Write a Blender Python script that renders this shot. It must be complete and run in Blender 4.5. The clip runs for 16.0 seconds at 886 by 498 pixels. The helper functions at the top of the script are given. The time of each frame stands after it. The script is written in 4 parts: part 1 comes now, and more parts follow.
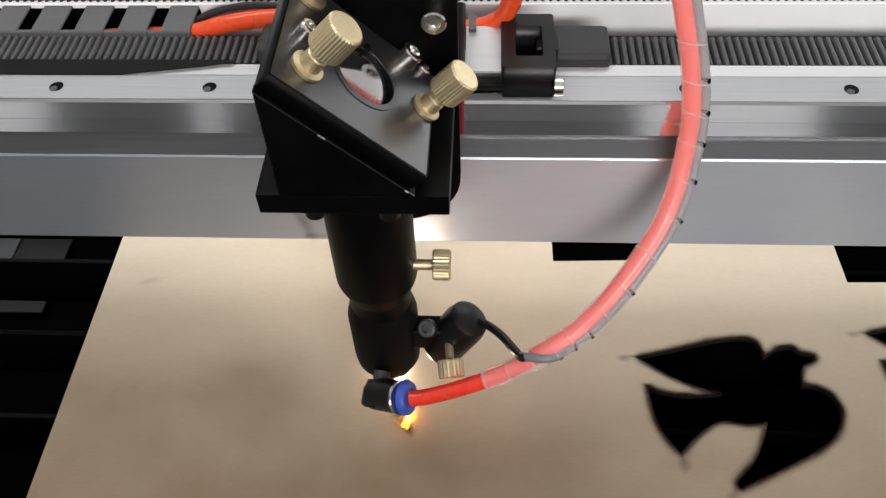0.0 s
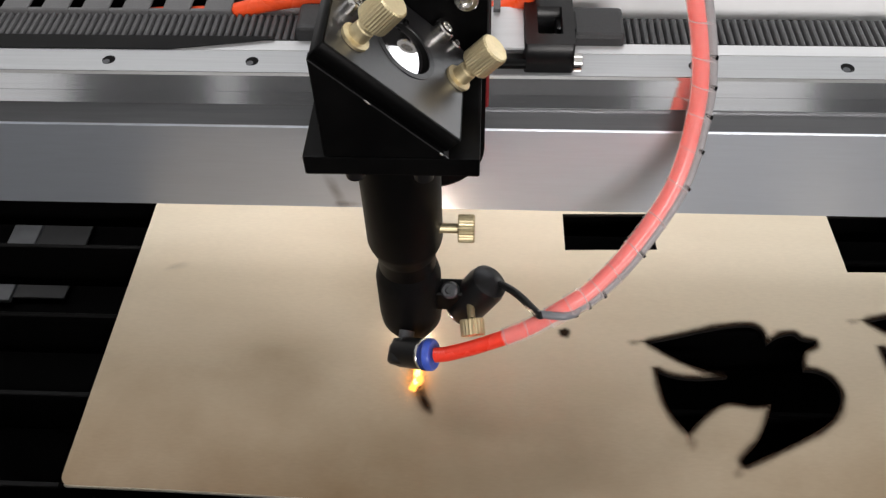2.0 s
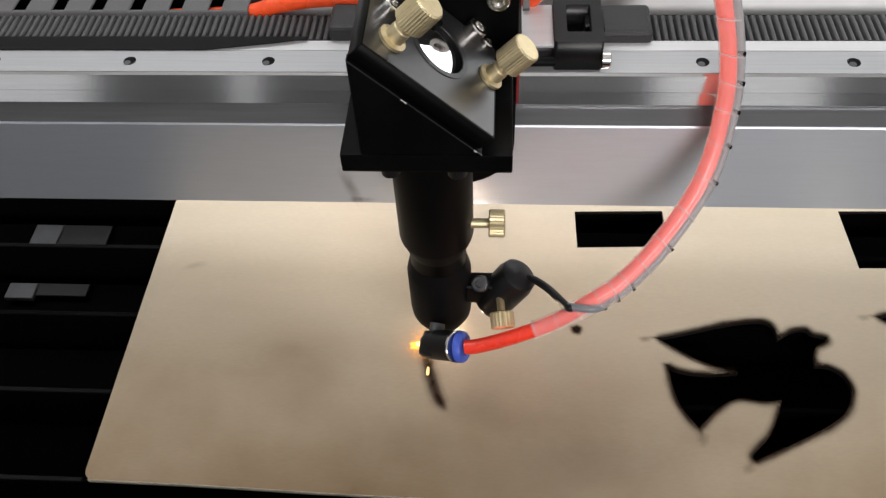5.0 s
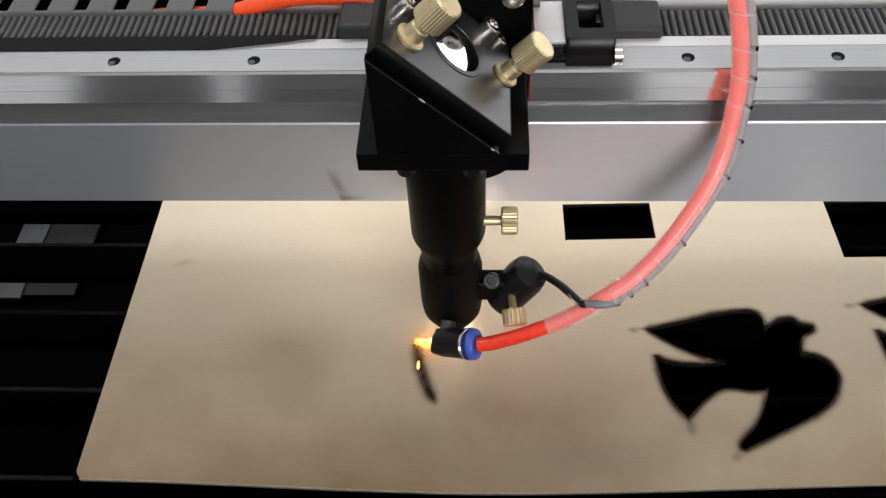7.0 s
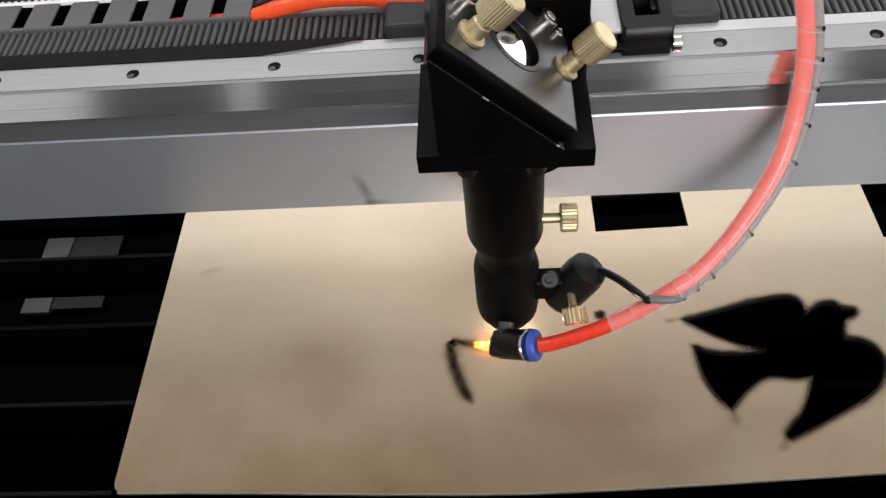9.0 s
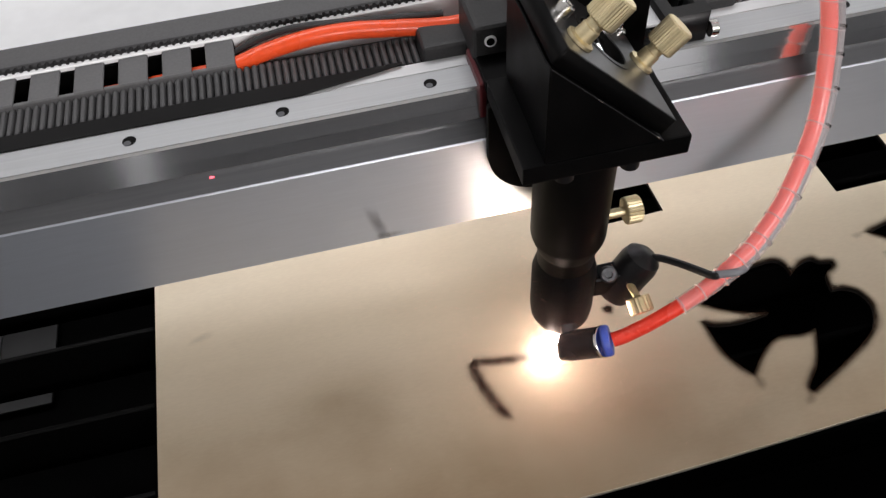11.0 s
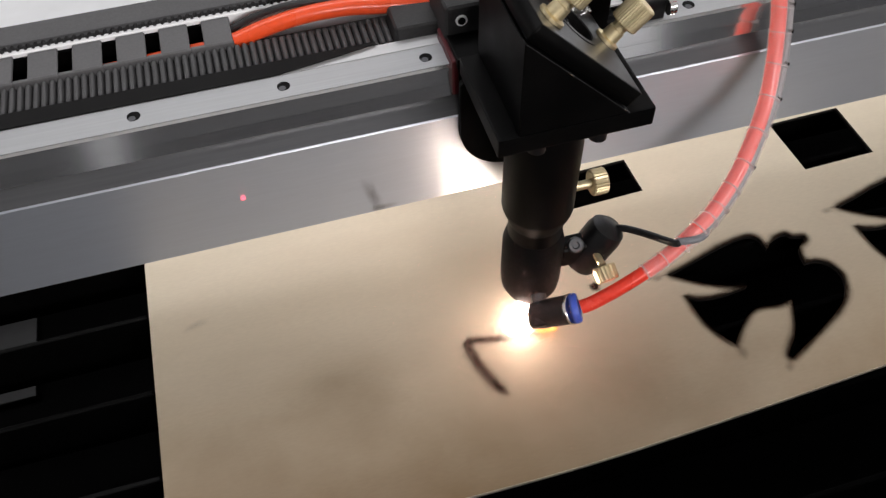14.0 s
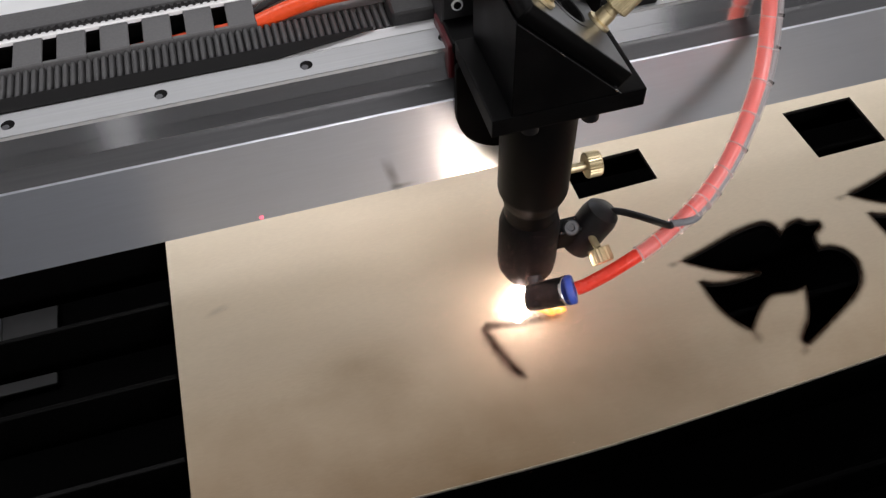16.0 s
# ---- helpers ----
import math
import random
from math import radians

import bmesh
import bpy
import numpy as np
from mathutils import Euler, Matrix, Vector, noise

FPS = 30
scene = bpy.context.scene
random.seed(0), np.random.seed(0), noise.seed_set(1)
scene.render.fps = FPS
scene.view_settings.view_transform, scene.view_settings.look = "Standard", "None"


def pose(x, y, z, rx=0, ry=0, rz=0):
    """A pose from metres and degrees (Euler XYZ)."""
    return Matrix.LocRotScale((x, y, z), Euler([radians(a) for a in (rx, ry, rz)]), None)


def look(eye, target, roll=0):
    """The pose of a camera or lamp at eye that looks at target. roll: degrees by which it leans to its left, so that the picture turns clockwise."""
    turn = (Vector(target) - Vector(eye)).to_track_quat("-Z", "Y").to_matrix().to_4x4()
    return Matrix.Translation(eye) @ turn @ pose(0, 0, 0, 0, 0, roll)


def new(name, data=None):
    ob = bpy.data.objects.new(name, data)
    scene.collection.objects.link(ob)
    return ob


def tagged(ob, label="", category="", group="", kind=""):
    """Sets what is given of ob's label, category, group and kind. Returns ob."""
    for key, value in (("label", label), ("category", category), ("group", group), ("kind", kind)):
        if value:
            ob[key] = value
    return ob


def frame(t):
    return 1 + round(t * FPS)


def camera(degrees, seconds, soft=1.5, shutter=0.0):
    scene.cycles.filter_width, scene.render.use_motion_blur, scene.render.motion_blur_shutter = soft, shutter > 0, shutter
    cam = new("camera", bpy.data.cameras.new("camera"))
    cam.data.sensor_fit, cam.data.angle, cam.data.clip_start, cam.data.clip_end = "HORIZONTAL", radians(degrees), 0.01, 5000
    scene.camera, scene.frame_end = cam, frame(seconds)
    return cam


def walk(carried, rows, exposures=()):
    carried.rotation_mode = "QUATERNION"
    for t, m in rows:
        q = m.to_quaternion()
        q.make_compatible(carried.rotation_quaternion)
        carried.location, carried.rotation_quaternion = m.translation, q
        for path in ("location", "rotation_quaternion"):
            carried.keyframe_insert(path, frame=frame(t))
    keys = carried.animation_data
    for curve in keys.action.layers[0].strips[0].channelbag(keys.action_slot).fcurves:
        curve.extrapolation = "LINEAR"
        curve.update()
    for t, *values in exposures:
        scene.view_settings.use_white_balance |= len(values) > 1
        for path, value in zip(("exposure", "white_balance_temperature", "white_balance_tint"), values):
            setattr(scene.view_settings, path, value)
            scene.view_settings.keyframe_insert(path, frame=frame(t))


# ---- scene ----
# The path of the camera and of the laser head (seconds, sideways, ahead, in metres).
PATH = [
    (0, pose(0.2018, -0.1362, 0.3522, 39.45, 0, 4.46) @ pose(0, 0, 0, 0, 0, -2.68)),
    (0.5, pose(0.1997, -0.1351, 0.3514, 39.27, 0, 3.97) @ pose(0, 0, 0, 0, 0, -2.01)),
    (1, pose(0.1961, -0.1385, 0.3530, 39.35, 0, 3.19) @ pose(0, 0, 0, 0, 0, -1.30)),
    (1.5, pose(0.1925, -0.1448, 0.3596, 38.99, 0, 3.28) @ pose(0, 0, 0, 0, 0, -1.34)),
    (2, pose(0.1912, -0.1510, 0.3635, 39.16, 0, 4.00) @ pose(0, 0, 0, 0, 0, -1.90)),
    (2.5, pose(0.1903, -0.1526, 0.3653, 39.21, 0, 4.84) @ pose(0, 0, 0, 0, 0, -2.50)),
    (3, pose(0.1906, -0.1518, 0.3645, 39.41, 0, 5.75) @ pose(0, 0, 0, 0, 0, -3.20)),
    (3.5, pose(0.1892, -0.1507, 0.3644, 39.34, 0, 5.71) @ pose(0, 0, 0, 0, 0, -3.44)),
    (4, pose(0.1908, -0.1510, 0.3663, 39.12, 0, 5.93) @ pose(0, 0, 0, 0, 0, -3.64)),
    (6.5, pose(0.1940, -0.1542, 0.3716, 38.38, 0, 4.98) @ pose(0, 0, 0, 0, 0, -3.45)),
    (7, pose(0.1933, -0.1535, 0.3710, 38.31, 0, 4.64) @ pose(0, 0, 0, 0, 0, -3.41)),
    (7.5, pose(0.1954, -0.1526, 0.3704, 38.31, 0, 5.66) @ pose(0, 0, 0, 0, 0, -4.30)),
    (8, pose(0.1987, -0.1503, 0.3691, 38.28, 0, 7.02) @ pose(0, 0, 0, 0, 0, -5.51)),
    (8.5, pose(0.1993, -0.1488, 0.3661, 38.40, 0, 8.10) @ pose(0, 0, 0, 0, 0, -6.90)),
    (9, pose(0.1872, -0.1484, 0.3668, 38.10, 0, 6.68) @ pose(0, 0, 0, 0, 0, -7.43)),
    (11.5, pose(0.1036, -0.1363, 0.3694, 38.69, 0, -12.25) @ pose(0, 0, 0, 0, 0, -3.51)),
    (12, pose(0.1006, -0.1367, 0.3700, 38.43, 0, -13.55) @ pose(0, 0, 0, 0, 0, -2.64)),
    (12.5, pose(0.0984, -0.1390, 0.3708, 38.51, 0, -13.96) @ pose(0, 0, 0, 0, 0, -2.60)),
    (13, pose(0.0967, -0.1404, 0.3713, 38.46, 0, -14.17) @ pose(0, 0, 0, 0, 0, -2.44)),
    (13.5, pose(0.0941, -0.1412, 0.3730, 38.11, 0, -14.21) @ pose(0, 0, 0, 0, 0, -2.20)),
    (14, pose(0.0905, -0.1405, 0.3755, 37.59, 0, -14.65) @ pose(0, 0, 0, 0, 0, -1.73)),
    (14.5, pose(0.0868, -0.1403, 0.3770, 37.31, 0, -15.06) @ pose(0, 0, 0, 0, 0, -1.58)),
    (15, pose(0.0860, -0.1427, 0.3782, 37.20, 0, -14.62) @ pose(0, 0, 0, 0, 0, -1.77)),
    (15.5, pose(0.0845, -0.1456, 0.3780, 37.30, 0, -14.14) @ pose(0, 0, 0, 0, 0, -2.07)),
    (16, pose(0.0816, -0.1473, 0.3761, 37.54, 0, -14.01) @ pose(0, 0, 0, 0, 0, -2.29)),
]

HEAD = [ (0, -0.0183, -0.0126), (0.5, -0.0186, -0.0091), (1, -0.0185, -0.0060), (1.5, -0.0185, -0.0035), (2, -0.0183, -0.0011), (2.5, -0.0180, 0.0013), (3, -0.0177, 0.0036), (3.5, -0.0165, 0.0044), (4, -0.0147, 0.0039), (6.5, -0.0028, -0.0000), (7, -0.0001, 0.0000), (7.5, 0.0025, -0.0002), (8, 0.0050, -0.0006), (8.5, 0.0074, -0.0010), (9, 0.0109, -0.0020), (11.5, 0.0275, -0.0013), (12, 0.0263, 0.0003), (12.5, 0.0248, 0.0022), (13, 0.0225, 0.0034), (13.5, 0.0196, 0.0045), (14, 0.0170, 0.0056), (14.5, 0.0149, 0.0070), (15, 0.0126, 0.0077), (15.5, 0.0099, 0.0086), (16, 0.0072, 0.0100) ]
cam = camera(55.70, 16.0, soft=1.4)
walk(cam, PATH, exposures=[(0.0, 0.1, 6600, 12.5), (9.2, 0.1, 6600, 12.5), (11.3, -0.12, 6600, 14.5), (14.0, -0.16, 6600, 14.5), (16.0, -0.18, 6550, 15)])

# ---- light: a closed workshop with a ceiling light, an east window light and an added south fill ----
world = bpy.data.worlds.new("world")
scene.world = world
world.use_nodes = True
world.node_tree.nodes["Background"].inputs[0].default_value = (0.75, 0.85, 1.0, 1)
world.node_tree.nodes["Background"].inputs[1].default_value = 0.05


def area_lamp(name, place, target, sx, sy, power, colour):
    data = bpy.data.lights.new(name, "AREA")
    data.shape, data.size, data.size_y, data.energy, data.color = "RECTANGLE", sx, sy, power, colour
    ob = new(name, data)
    ob.matrix_world = look(place, target)
    return ob


area_lamp("window_light_east", (2.6, 2.15, 0.6), (0.2, 0.1, 0.1), 1.7, 1.5, 30, (0.92, 0.97, 1.0))
area_lamp("ceiling_light", (-0.3, 1.2, 2.5), (-0.1, 0.6, 0.0), 3.2, 0.5, 38, (0.96, 0.98, 1.0))
# Fill light added from the south to brighten the beam's front face.
area_lamp("fill_light_south", (0.8, -2.3, 1.4), (0.3, 0.1, 0.1), 2.0, 0.4, 66, (1.0, 0.98, 0.96))


# ---- materials ----
def material(name, colour, rough=0.5, metal=0.0, spec=0.5, vary=0.12, scale=400.0, bump=0.0, stretch=(1, 1, 1), rvary=0.1, alpha=1.0,
             second=None, second_scale=30.0, second_mix=0.0, transmission=0.0, coat=0.0):
    """A surface with grain and broad stains; scale is in cycles a metre."""
    m = bpy.data.materials.new(name)
    m.use_nodes = True
    nt = m.node_tree
    b = nt.nodes["Principled BSDF"]
    co = nt.nodes.new("ShaderNodeTexCoord")
    mp = nt.nodes.new("ShaderNodeMapping")
    mp.inputs["Scale"].default_value = stretch
    nt.links.new(co.outputs["Object"], mp.inputs[0])
    fine = nt.nodes.new("ShaderNodeTexNoise")
    fine.inputs["Scale"].default_value, fine.inputs["Detail"].default_value = scale, 5
    nt.links.new(mp.outputs[0], fine.inputs["Vector"])
    broad = nt.nodes.new("ShaderNodeTexNoise")
    broad.inputs["Scale"].default_value, broad.inputs["Detail"].default_value = second_scale, 4
    nt.links.new(mp.outputs[0], broad.inputs["Vector"])
    ramp = nt.nodes.new("ShaderNodeValToRGB")
    lo, hi = [c * (1 - vary) for c in colour], [min(1, c * (1 + vary)) for c in colour]
    ramp.color_ramp.elements[0].position, ramp.color_ramp.elements[1].position = 0.3, 0.7
    ramp.color_ramp.elements[0].color, ramp.color_ramp.elements[1].color = (*lo, 1), (*hi, 1)
    nt.links.new(fine.outputs["Fac"], ramp.inputs[0])
    out = ramp.outputs[0]
    if second:
        sr = nt.nodes.new("ShaderNodeMapRange")
        sr.inputs["From Min"].default_value, sr.inputs["From Max"].default_value = 0.42, 0.72
        sr.inputs["To Max"].default_value = second_mix
        nt.links.new(broad.outputs["Fac"], sr.inputs["Value"])
        mix = nt.nodes.new("ShaderNodeMix")
        mix.data_type = "RGBA"
        nt.links.new(sr.outputs[0], mix.inputs[0])
        nt.links.new(out, mix.inputs[6])
        mix.inputs[7].default_value = (*second, 1)
        out = mix.outputs[2]
    nt.links.new(out, b.inputs["Base Color"])
    rr = nt.nodes.new("ShaderNodeMapRange")
    rr.inputs["To Min"].default_value, rr.inputs["To Max"].default_value = max(0.02, rough - rvary), min(1, rough + rvary)
    nt.links.new(broad.outputs["Fac"], rr.inputs["Value"])
    nt.links.new(rr.outputs[0], b.inputs["Roughness"])
    b.inputs["Metallic"].default_value = metal
    b.inputs["Specular IOR Level"].default_value = spec
    b.inputs["Alpha"].default_value = alpha
    b.inputs["Transmission Weight"].default_value = transmission
    b.inputs["Coat Weight"].default_value = coat
    if bump:
        bp = nt.nodes.new("ShaderNodeBump")
        bp.inputs["Strength"].default_value, bp.inputs["Distance"].default_value = bump, 0.0004
        nt.links.new(fine.outputs["Fac"], bp.inputs["Height"])
        nt.links.new(bp.outputs[0], b.inputs["Normal"])
    return m


def glow(name, colour, strength, alpha=1.0):
    m = bpy.data.materials.new(name)
    m.use_nodes = True
    nt = m.node_tree
    nt.nodes.remove(nt.nodes["Principled BSDF"])
    e = nt.nodes.new("ShaderNodeEmission")
    e.inputs[0].default_value, e.inputs[1].default_value = (*colour, 1), strength
    t = nt.nodes.new("ShaderNodeBsdfTransparent")
    mx = nt.nodes.new("ShaderNodeMixShader")
    mx.inputs[0].default_value = alpha
    nt.links.new(t.outputs[0], mx.inputs[1])
    nt.links.new(e.outputs[0], mx.inputs[2])
    nt.links.new(mx.outputs[0], nt.nodes["Material Output"].inputs[0])
    return m


def stain(name, colour, top=0.9):
    """A scorch that fades out with the mesh's own 'char' layer, broken by grain."""
    m = bpy.data.materials.new(name)
    m.use_nodes = True
    nt = m.node_tree
    b = nt.nodes["Principled BSDF"]
    b.inputs["Base Color"].default_value, b.inputs["Roughness"].default_value = (*colour, 1), 0.9
    b.inputs["Specular IOR Level"].default_value = 0.1
    at = nt.nodes.new("ShaderNodeAttribute")
    at.attribute_name = "char"
    co = nt.nodes.new("ShaderNodeTexCoord")
    n = nt.nodes.new("ShaderNodeTexNoise")
    n.inputs["Scale"].default_value, n.inputs["Detail"].default_value = 160, 4
    nt.links.new(co.outputs["Object"], n.inputs["Vector"])
    r = nt.nodes.new("ShaderNodeMapRange")
    r.inputs["From Min"].default_value, r.inputs["From Max"].default_value = 0.3, 0.7
    r.inputs["To Min"].default_value, r.inputs["To Max"].default_value = 0.75, 1.1
    nt.links.new(n.outputs["Fac"], r.inputs["Value"])
    mu = nt.nodes.new("ShaderNodeMath")
    mu.operation = "MULTIPLY"
    nt.links.new(at.outputs["Fac"], mu.inputs[0])
    nt.links.new(r.outputs[0], mu.inputs[1])
    m2 = nt.nodes.new("ShaderNodeMath")
    m2.operation, m2.use_clamp = "MULTIPLY", True
    m2.inputs[1].default_value = top
    nt.links.new(mu.outputs[0], m2.inputs[0])
    nt.links.new(m2.outputs[0], b.inputs["Alpha"])
    return m


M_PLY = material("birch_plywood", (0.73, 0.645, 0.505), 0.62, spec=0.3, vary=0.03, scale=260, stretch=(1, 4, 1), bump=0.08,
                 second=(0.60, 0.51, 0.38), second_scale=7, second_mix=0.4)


def shaded_and_stained(m, spots):
    """Broad shade and smoke stains painted on the wood: centre and half size in metres, depth of the colour."""
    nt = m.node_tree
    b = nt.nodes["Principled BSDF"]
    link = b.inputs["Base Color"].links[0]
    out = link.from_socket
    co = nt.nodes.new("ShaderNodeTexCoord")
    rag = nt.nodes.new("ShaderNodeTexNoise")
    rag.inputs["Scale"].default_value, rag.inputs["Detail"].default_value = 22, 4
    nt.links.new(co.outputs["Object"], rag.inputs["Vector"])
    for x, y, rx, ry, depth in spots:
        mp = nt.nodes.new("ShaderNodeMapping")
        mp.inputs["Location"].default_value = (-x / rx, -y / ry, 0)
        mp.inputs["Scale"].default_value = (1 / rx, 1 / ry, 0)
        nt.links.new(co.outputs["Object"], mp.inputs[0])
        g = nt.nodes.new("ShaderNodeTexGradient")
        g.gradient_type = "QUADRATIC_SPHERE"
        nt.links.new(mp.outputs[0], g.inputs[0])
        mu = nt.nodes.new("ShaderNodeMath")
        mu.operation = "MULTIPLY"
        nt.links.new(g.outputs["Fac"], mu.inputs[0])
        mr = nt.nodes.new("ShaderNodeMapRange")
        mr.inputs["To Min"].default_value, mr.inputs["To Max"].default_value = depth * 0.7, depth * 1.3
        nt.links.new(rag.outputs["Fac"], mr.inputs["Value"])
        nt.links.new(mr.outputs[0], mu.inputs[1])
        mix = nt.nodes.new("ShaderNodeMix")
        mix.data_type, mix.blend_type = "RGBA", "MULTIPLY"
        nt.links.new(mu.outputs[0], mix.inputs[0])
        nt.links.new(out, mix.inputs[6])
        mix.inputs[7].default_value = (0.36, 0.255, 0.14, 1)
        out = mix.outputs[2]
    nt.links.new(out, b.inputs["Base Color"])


# The big spots darken the wood towards its near edge, where less light falls.
shaded_and_stained(M_PLY, ((0.12, -0.01, 0.42, 0.19, 0.95), (0.0, 0.0, 0.18, 0.17, 0.75), (0.38, -0.02, 0.34, 0.18, 0.9), (0.52, -0.01, 0.28, 0.19, 0.9),
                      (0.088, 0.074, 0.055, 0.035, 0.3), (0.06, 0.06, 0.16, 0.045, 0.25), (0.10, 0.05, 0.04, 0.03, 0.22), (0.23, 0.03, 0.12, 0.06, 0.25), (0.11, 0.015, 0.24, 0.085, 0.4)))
M_PLY_EDGE = material("sawn_plywood_edge", (0.80, 0.72, 0.58), 0.8, vary=0.15, scale=500)
M_ALU = material("brushed_aluminium", (0.685, 0.735, 0.81), 0.42, metal=0.93, vary=0.02, scale=700, stretch=(0.08, 1, 1), bump=0.012, rvary=0.04,
                 second=(0.58, 0.62, 0.68), second_scale=14, second_mix=0.5)

M_ALU.node_tree.nodes["Principled BSDF"].inputs["Anisotropic"].default_value = 0.7
BRUSH = M_ALU.node_tree.nodes.new("ShaderNodeTangent")
BRUSH.direction_type, BRUSH.axis = "RADIAL", "X"
M_ALU.node_tree.links.new(BRUSH.outputs[0], M_ALU.node_tree.nodes["Principled BSDF"].inputs["Tangent"])
M_BRIGHT = material("bright_aluminium_lip", (0.60, 0.61, 0.62), 0.4, metal=0.35, vary=0.04, scale=500, stretch=(0.05, 1, 1))
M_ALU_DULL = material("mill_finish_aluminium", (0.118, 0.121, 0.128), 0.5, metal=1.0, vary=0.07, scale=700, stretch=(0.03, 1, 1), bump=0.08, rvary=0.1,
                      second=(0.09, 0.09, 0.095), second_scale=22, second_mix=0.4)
M_STEEL = material("ground_steel", (0.80, 0.80, 0.81), 0.13, metal=1.0, vary=0.05, scale=1200, stretch=(0.02, 1, 1), bump=0.03, rvary=0.03)
M_RAILTOP = material("rail_top_steel", (0.39, 0.40, 0.41), 0.50, metal=0.6, vary=0.05, scale=1200, stretch=(0.02, 1, 1), bump=0.06, rvary=0.1)
M_CHROME = material("nickel_plated_steel", (0.74, 0.73, 0.71), 0.2, metal=1.0, vary=0.04, scale=900, rvary=0.06)
M_BLACK = material("black_anodised_aluminium", (0.0016, 0.0016, 0.0017), 0.42, spec=0.07, vary=0.25, scale=1500, bump=0.12, rvary=0.1,
                   second=(0.004, 0.0038, 0.0038), second_scale=60, second_mix=0.5)
M_BARREL = material("black_anodised_barrel", (0.0045, 0.0043, 0.0045), 0.5, spec=0.06, vary=0.25, scale=1500, bump=0.12)
# Paler copy of the black, for the sheen on the slanted face.
M_BLACK_FACE = material("sheen_black_anodised_face", (0.016, 0.016, 0.017), 0.36, spec=0.9, vary=0.25, scale=1500, bump=0.1, rvary=0.08,
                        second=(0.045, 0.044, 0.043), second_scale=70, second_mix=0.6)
M_PLASTIC = material("black_plastic", (0.006, 0.006, 0.0066), 0.36, spec=0.28, vary=0.2, scale=900, bump=0.1)
M_RUBBER = material("black_rubber", (0.020, 0.020, 0.021), 0.55, spec=0.4, vary=0.25, scale=1200, bump=0.15)
M_GREY_PALE = material("grey_nylon", (0.095, 0.095, 0.098), 0.5, spec=0.5, vary=0.1, scale=900, bump=0.08)
# Belt rubber in a shaded and a lit copy: dark band, paler teeth.
M_BAND = material("shaded_belt_band", (0.006, 0.006, 0.0062), 0.7, spec=0.15, vary=0.25, scale=1200, bump=0.1)
M_WIRE = material("black_wire", (0.006, 0.006, 0.0064), 0.45, spec=0.25, vary=0.2, scale=900)
M_TOOTH = material("lit_belt_tooth", (0.058, 0.058, 0.06), 0.5, spec=0.4, vary=0.15, scale=900, bump=0.08)
M_GREY = material("dark_grey_nylon", (0.07, 0.07, 0.073), 0.5, spec=0.5, vary=0.12, scale=900, bump=0.08)
M_BRASS = material("brass", (0.70, 0.605, 0.39), 0.5, metal=1.0, vary=0.06, scale=900, rvary=0.08, second=(0.60, 0.48, 0.27), second_scale=120, second_mix=0.5)
M_RED = material("red_hose", (0.98, 0.055, 0.028), 0.28, spec=0.5, vary=0.06, scale=300, coat=0.2)
M_ORANGE = material("orange_red_hose", (0.85, 0.085, 0.02), 0.28, spec=0.5, vary=0.06, scale=300, coat=0.2)
M_RED_SEAL = material("red_seal", (0.075, 0.004, 0.008), 0.45, vary=0.1, scale=500)
M_RED_BRIGHT = material("bright_red_seal", (0.17, 0.008, 0.010), 0.45, vary=0.1, scale=500)
M_BLUE = material("blue_collar", (0.055, 0.11, 0.55), 0.35, vary=0.08, scale=500)
M_WRAP = material("milky_spiral_wrap", (0.95, 0.86, 0.85), 0.22, spec=0.6, vary=0.05, scale=300, alpha=0.22)
M_WRAP_EDGE = material("milky_wrap_edge", (0.95, 0.9, 0.89), 0.3, spec=0.6, vary=0.05, scale=300, alpha=0.3)
M_LEAD = material("grey_lead", (0.17, 0.175, 0.19), 0.4, spec=0.5, vary=0.1, scale=300)
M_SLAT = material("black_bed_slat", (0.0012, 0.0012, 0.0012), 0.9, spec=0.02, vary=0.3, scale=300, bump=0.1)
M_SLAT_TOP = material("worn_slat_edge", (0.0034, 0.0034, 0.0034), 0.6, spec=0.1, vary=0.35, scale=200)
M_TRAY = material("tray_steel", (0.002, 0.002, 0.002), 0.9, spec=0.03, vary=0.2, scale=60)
# Lit and shaded copies of the tray steel.
M_TRAY_LIGHT = material("lit_tray_steel", (0.11, 0.114, 0.12), 0.5, vary=0.15, scale=80)
M_TRAY_MID = material("shaded_tray_steel", (0.009, 0.009, 0.0095), 0.6, vary=0.2, scale=80)
M_CASING = material("grey_casing_steel", (0.085, 0.086, 0.09), 0.6, vary=0.15, scale=40)
M_WHITE = material("white_painted_steel", (0.86, 0.87, 0.88), 0.5, vary=0.03, scale=60)
M_WALL = material("workshop_wall_paint", (0.72, 0.72, 0.71), 0.8, vary=0.05, scale=6)
M_FLOOR = material("concrete_floor", (0.22, 0.215, 0.205), 0.7, vary=0.15, scale=12)
M_RIM = material("worn_black_rim", (0.05, 0.05, 0.052), 0.3, metal=0.6, vary=0.2, scale=900)
M_MIRROR = material("laser_mirror", (0.70, 0.68, 0.69), 0.05, metal=1.0, vary=0.02, scale=200, rvary=0.02)
M_SCORCH = stain("scorched_wood", (0.030, 0.017, 0.010), 0.95)
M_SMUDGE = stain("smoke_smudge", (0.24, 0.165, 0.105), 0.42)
M_SOOT = stain("soot", (0.05, 0.04, 0.032), 0.5)
M_CHAR = material("charred_wood", (0.010, 0.008, 0.007), 0.85, spec=0.2, vary=0.5, scale=900, bump=0.5)
M_CORE = glow("white_hot_core", (1.0, 0.80, 0.62), 1600.0)
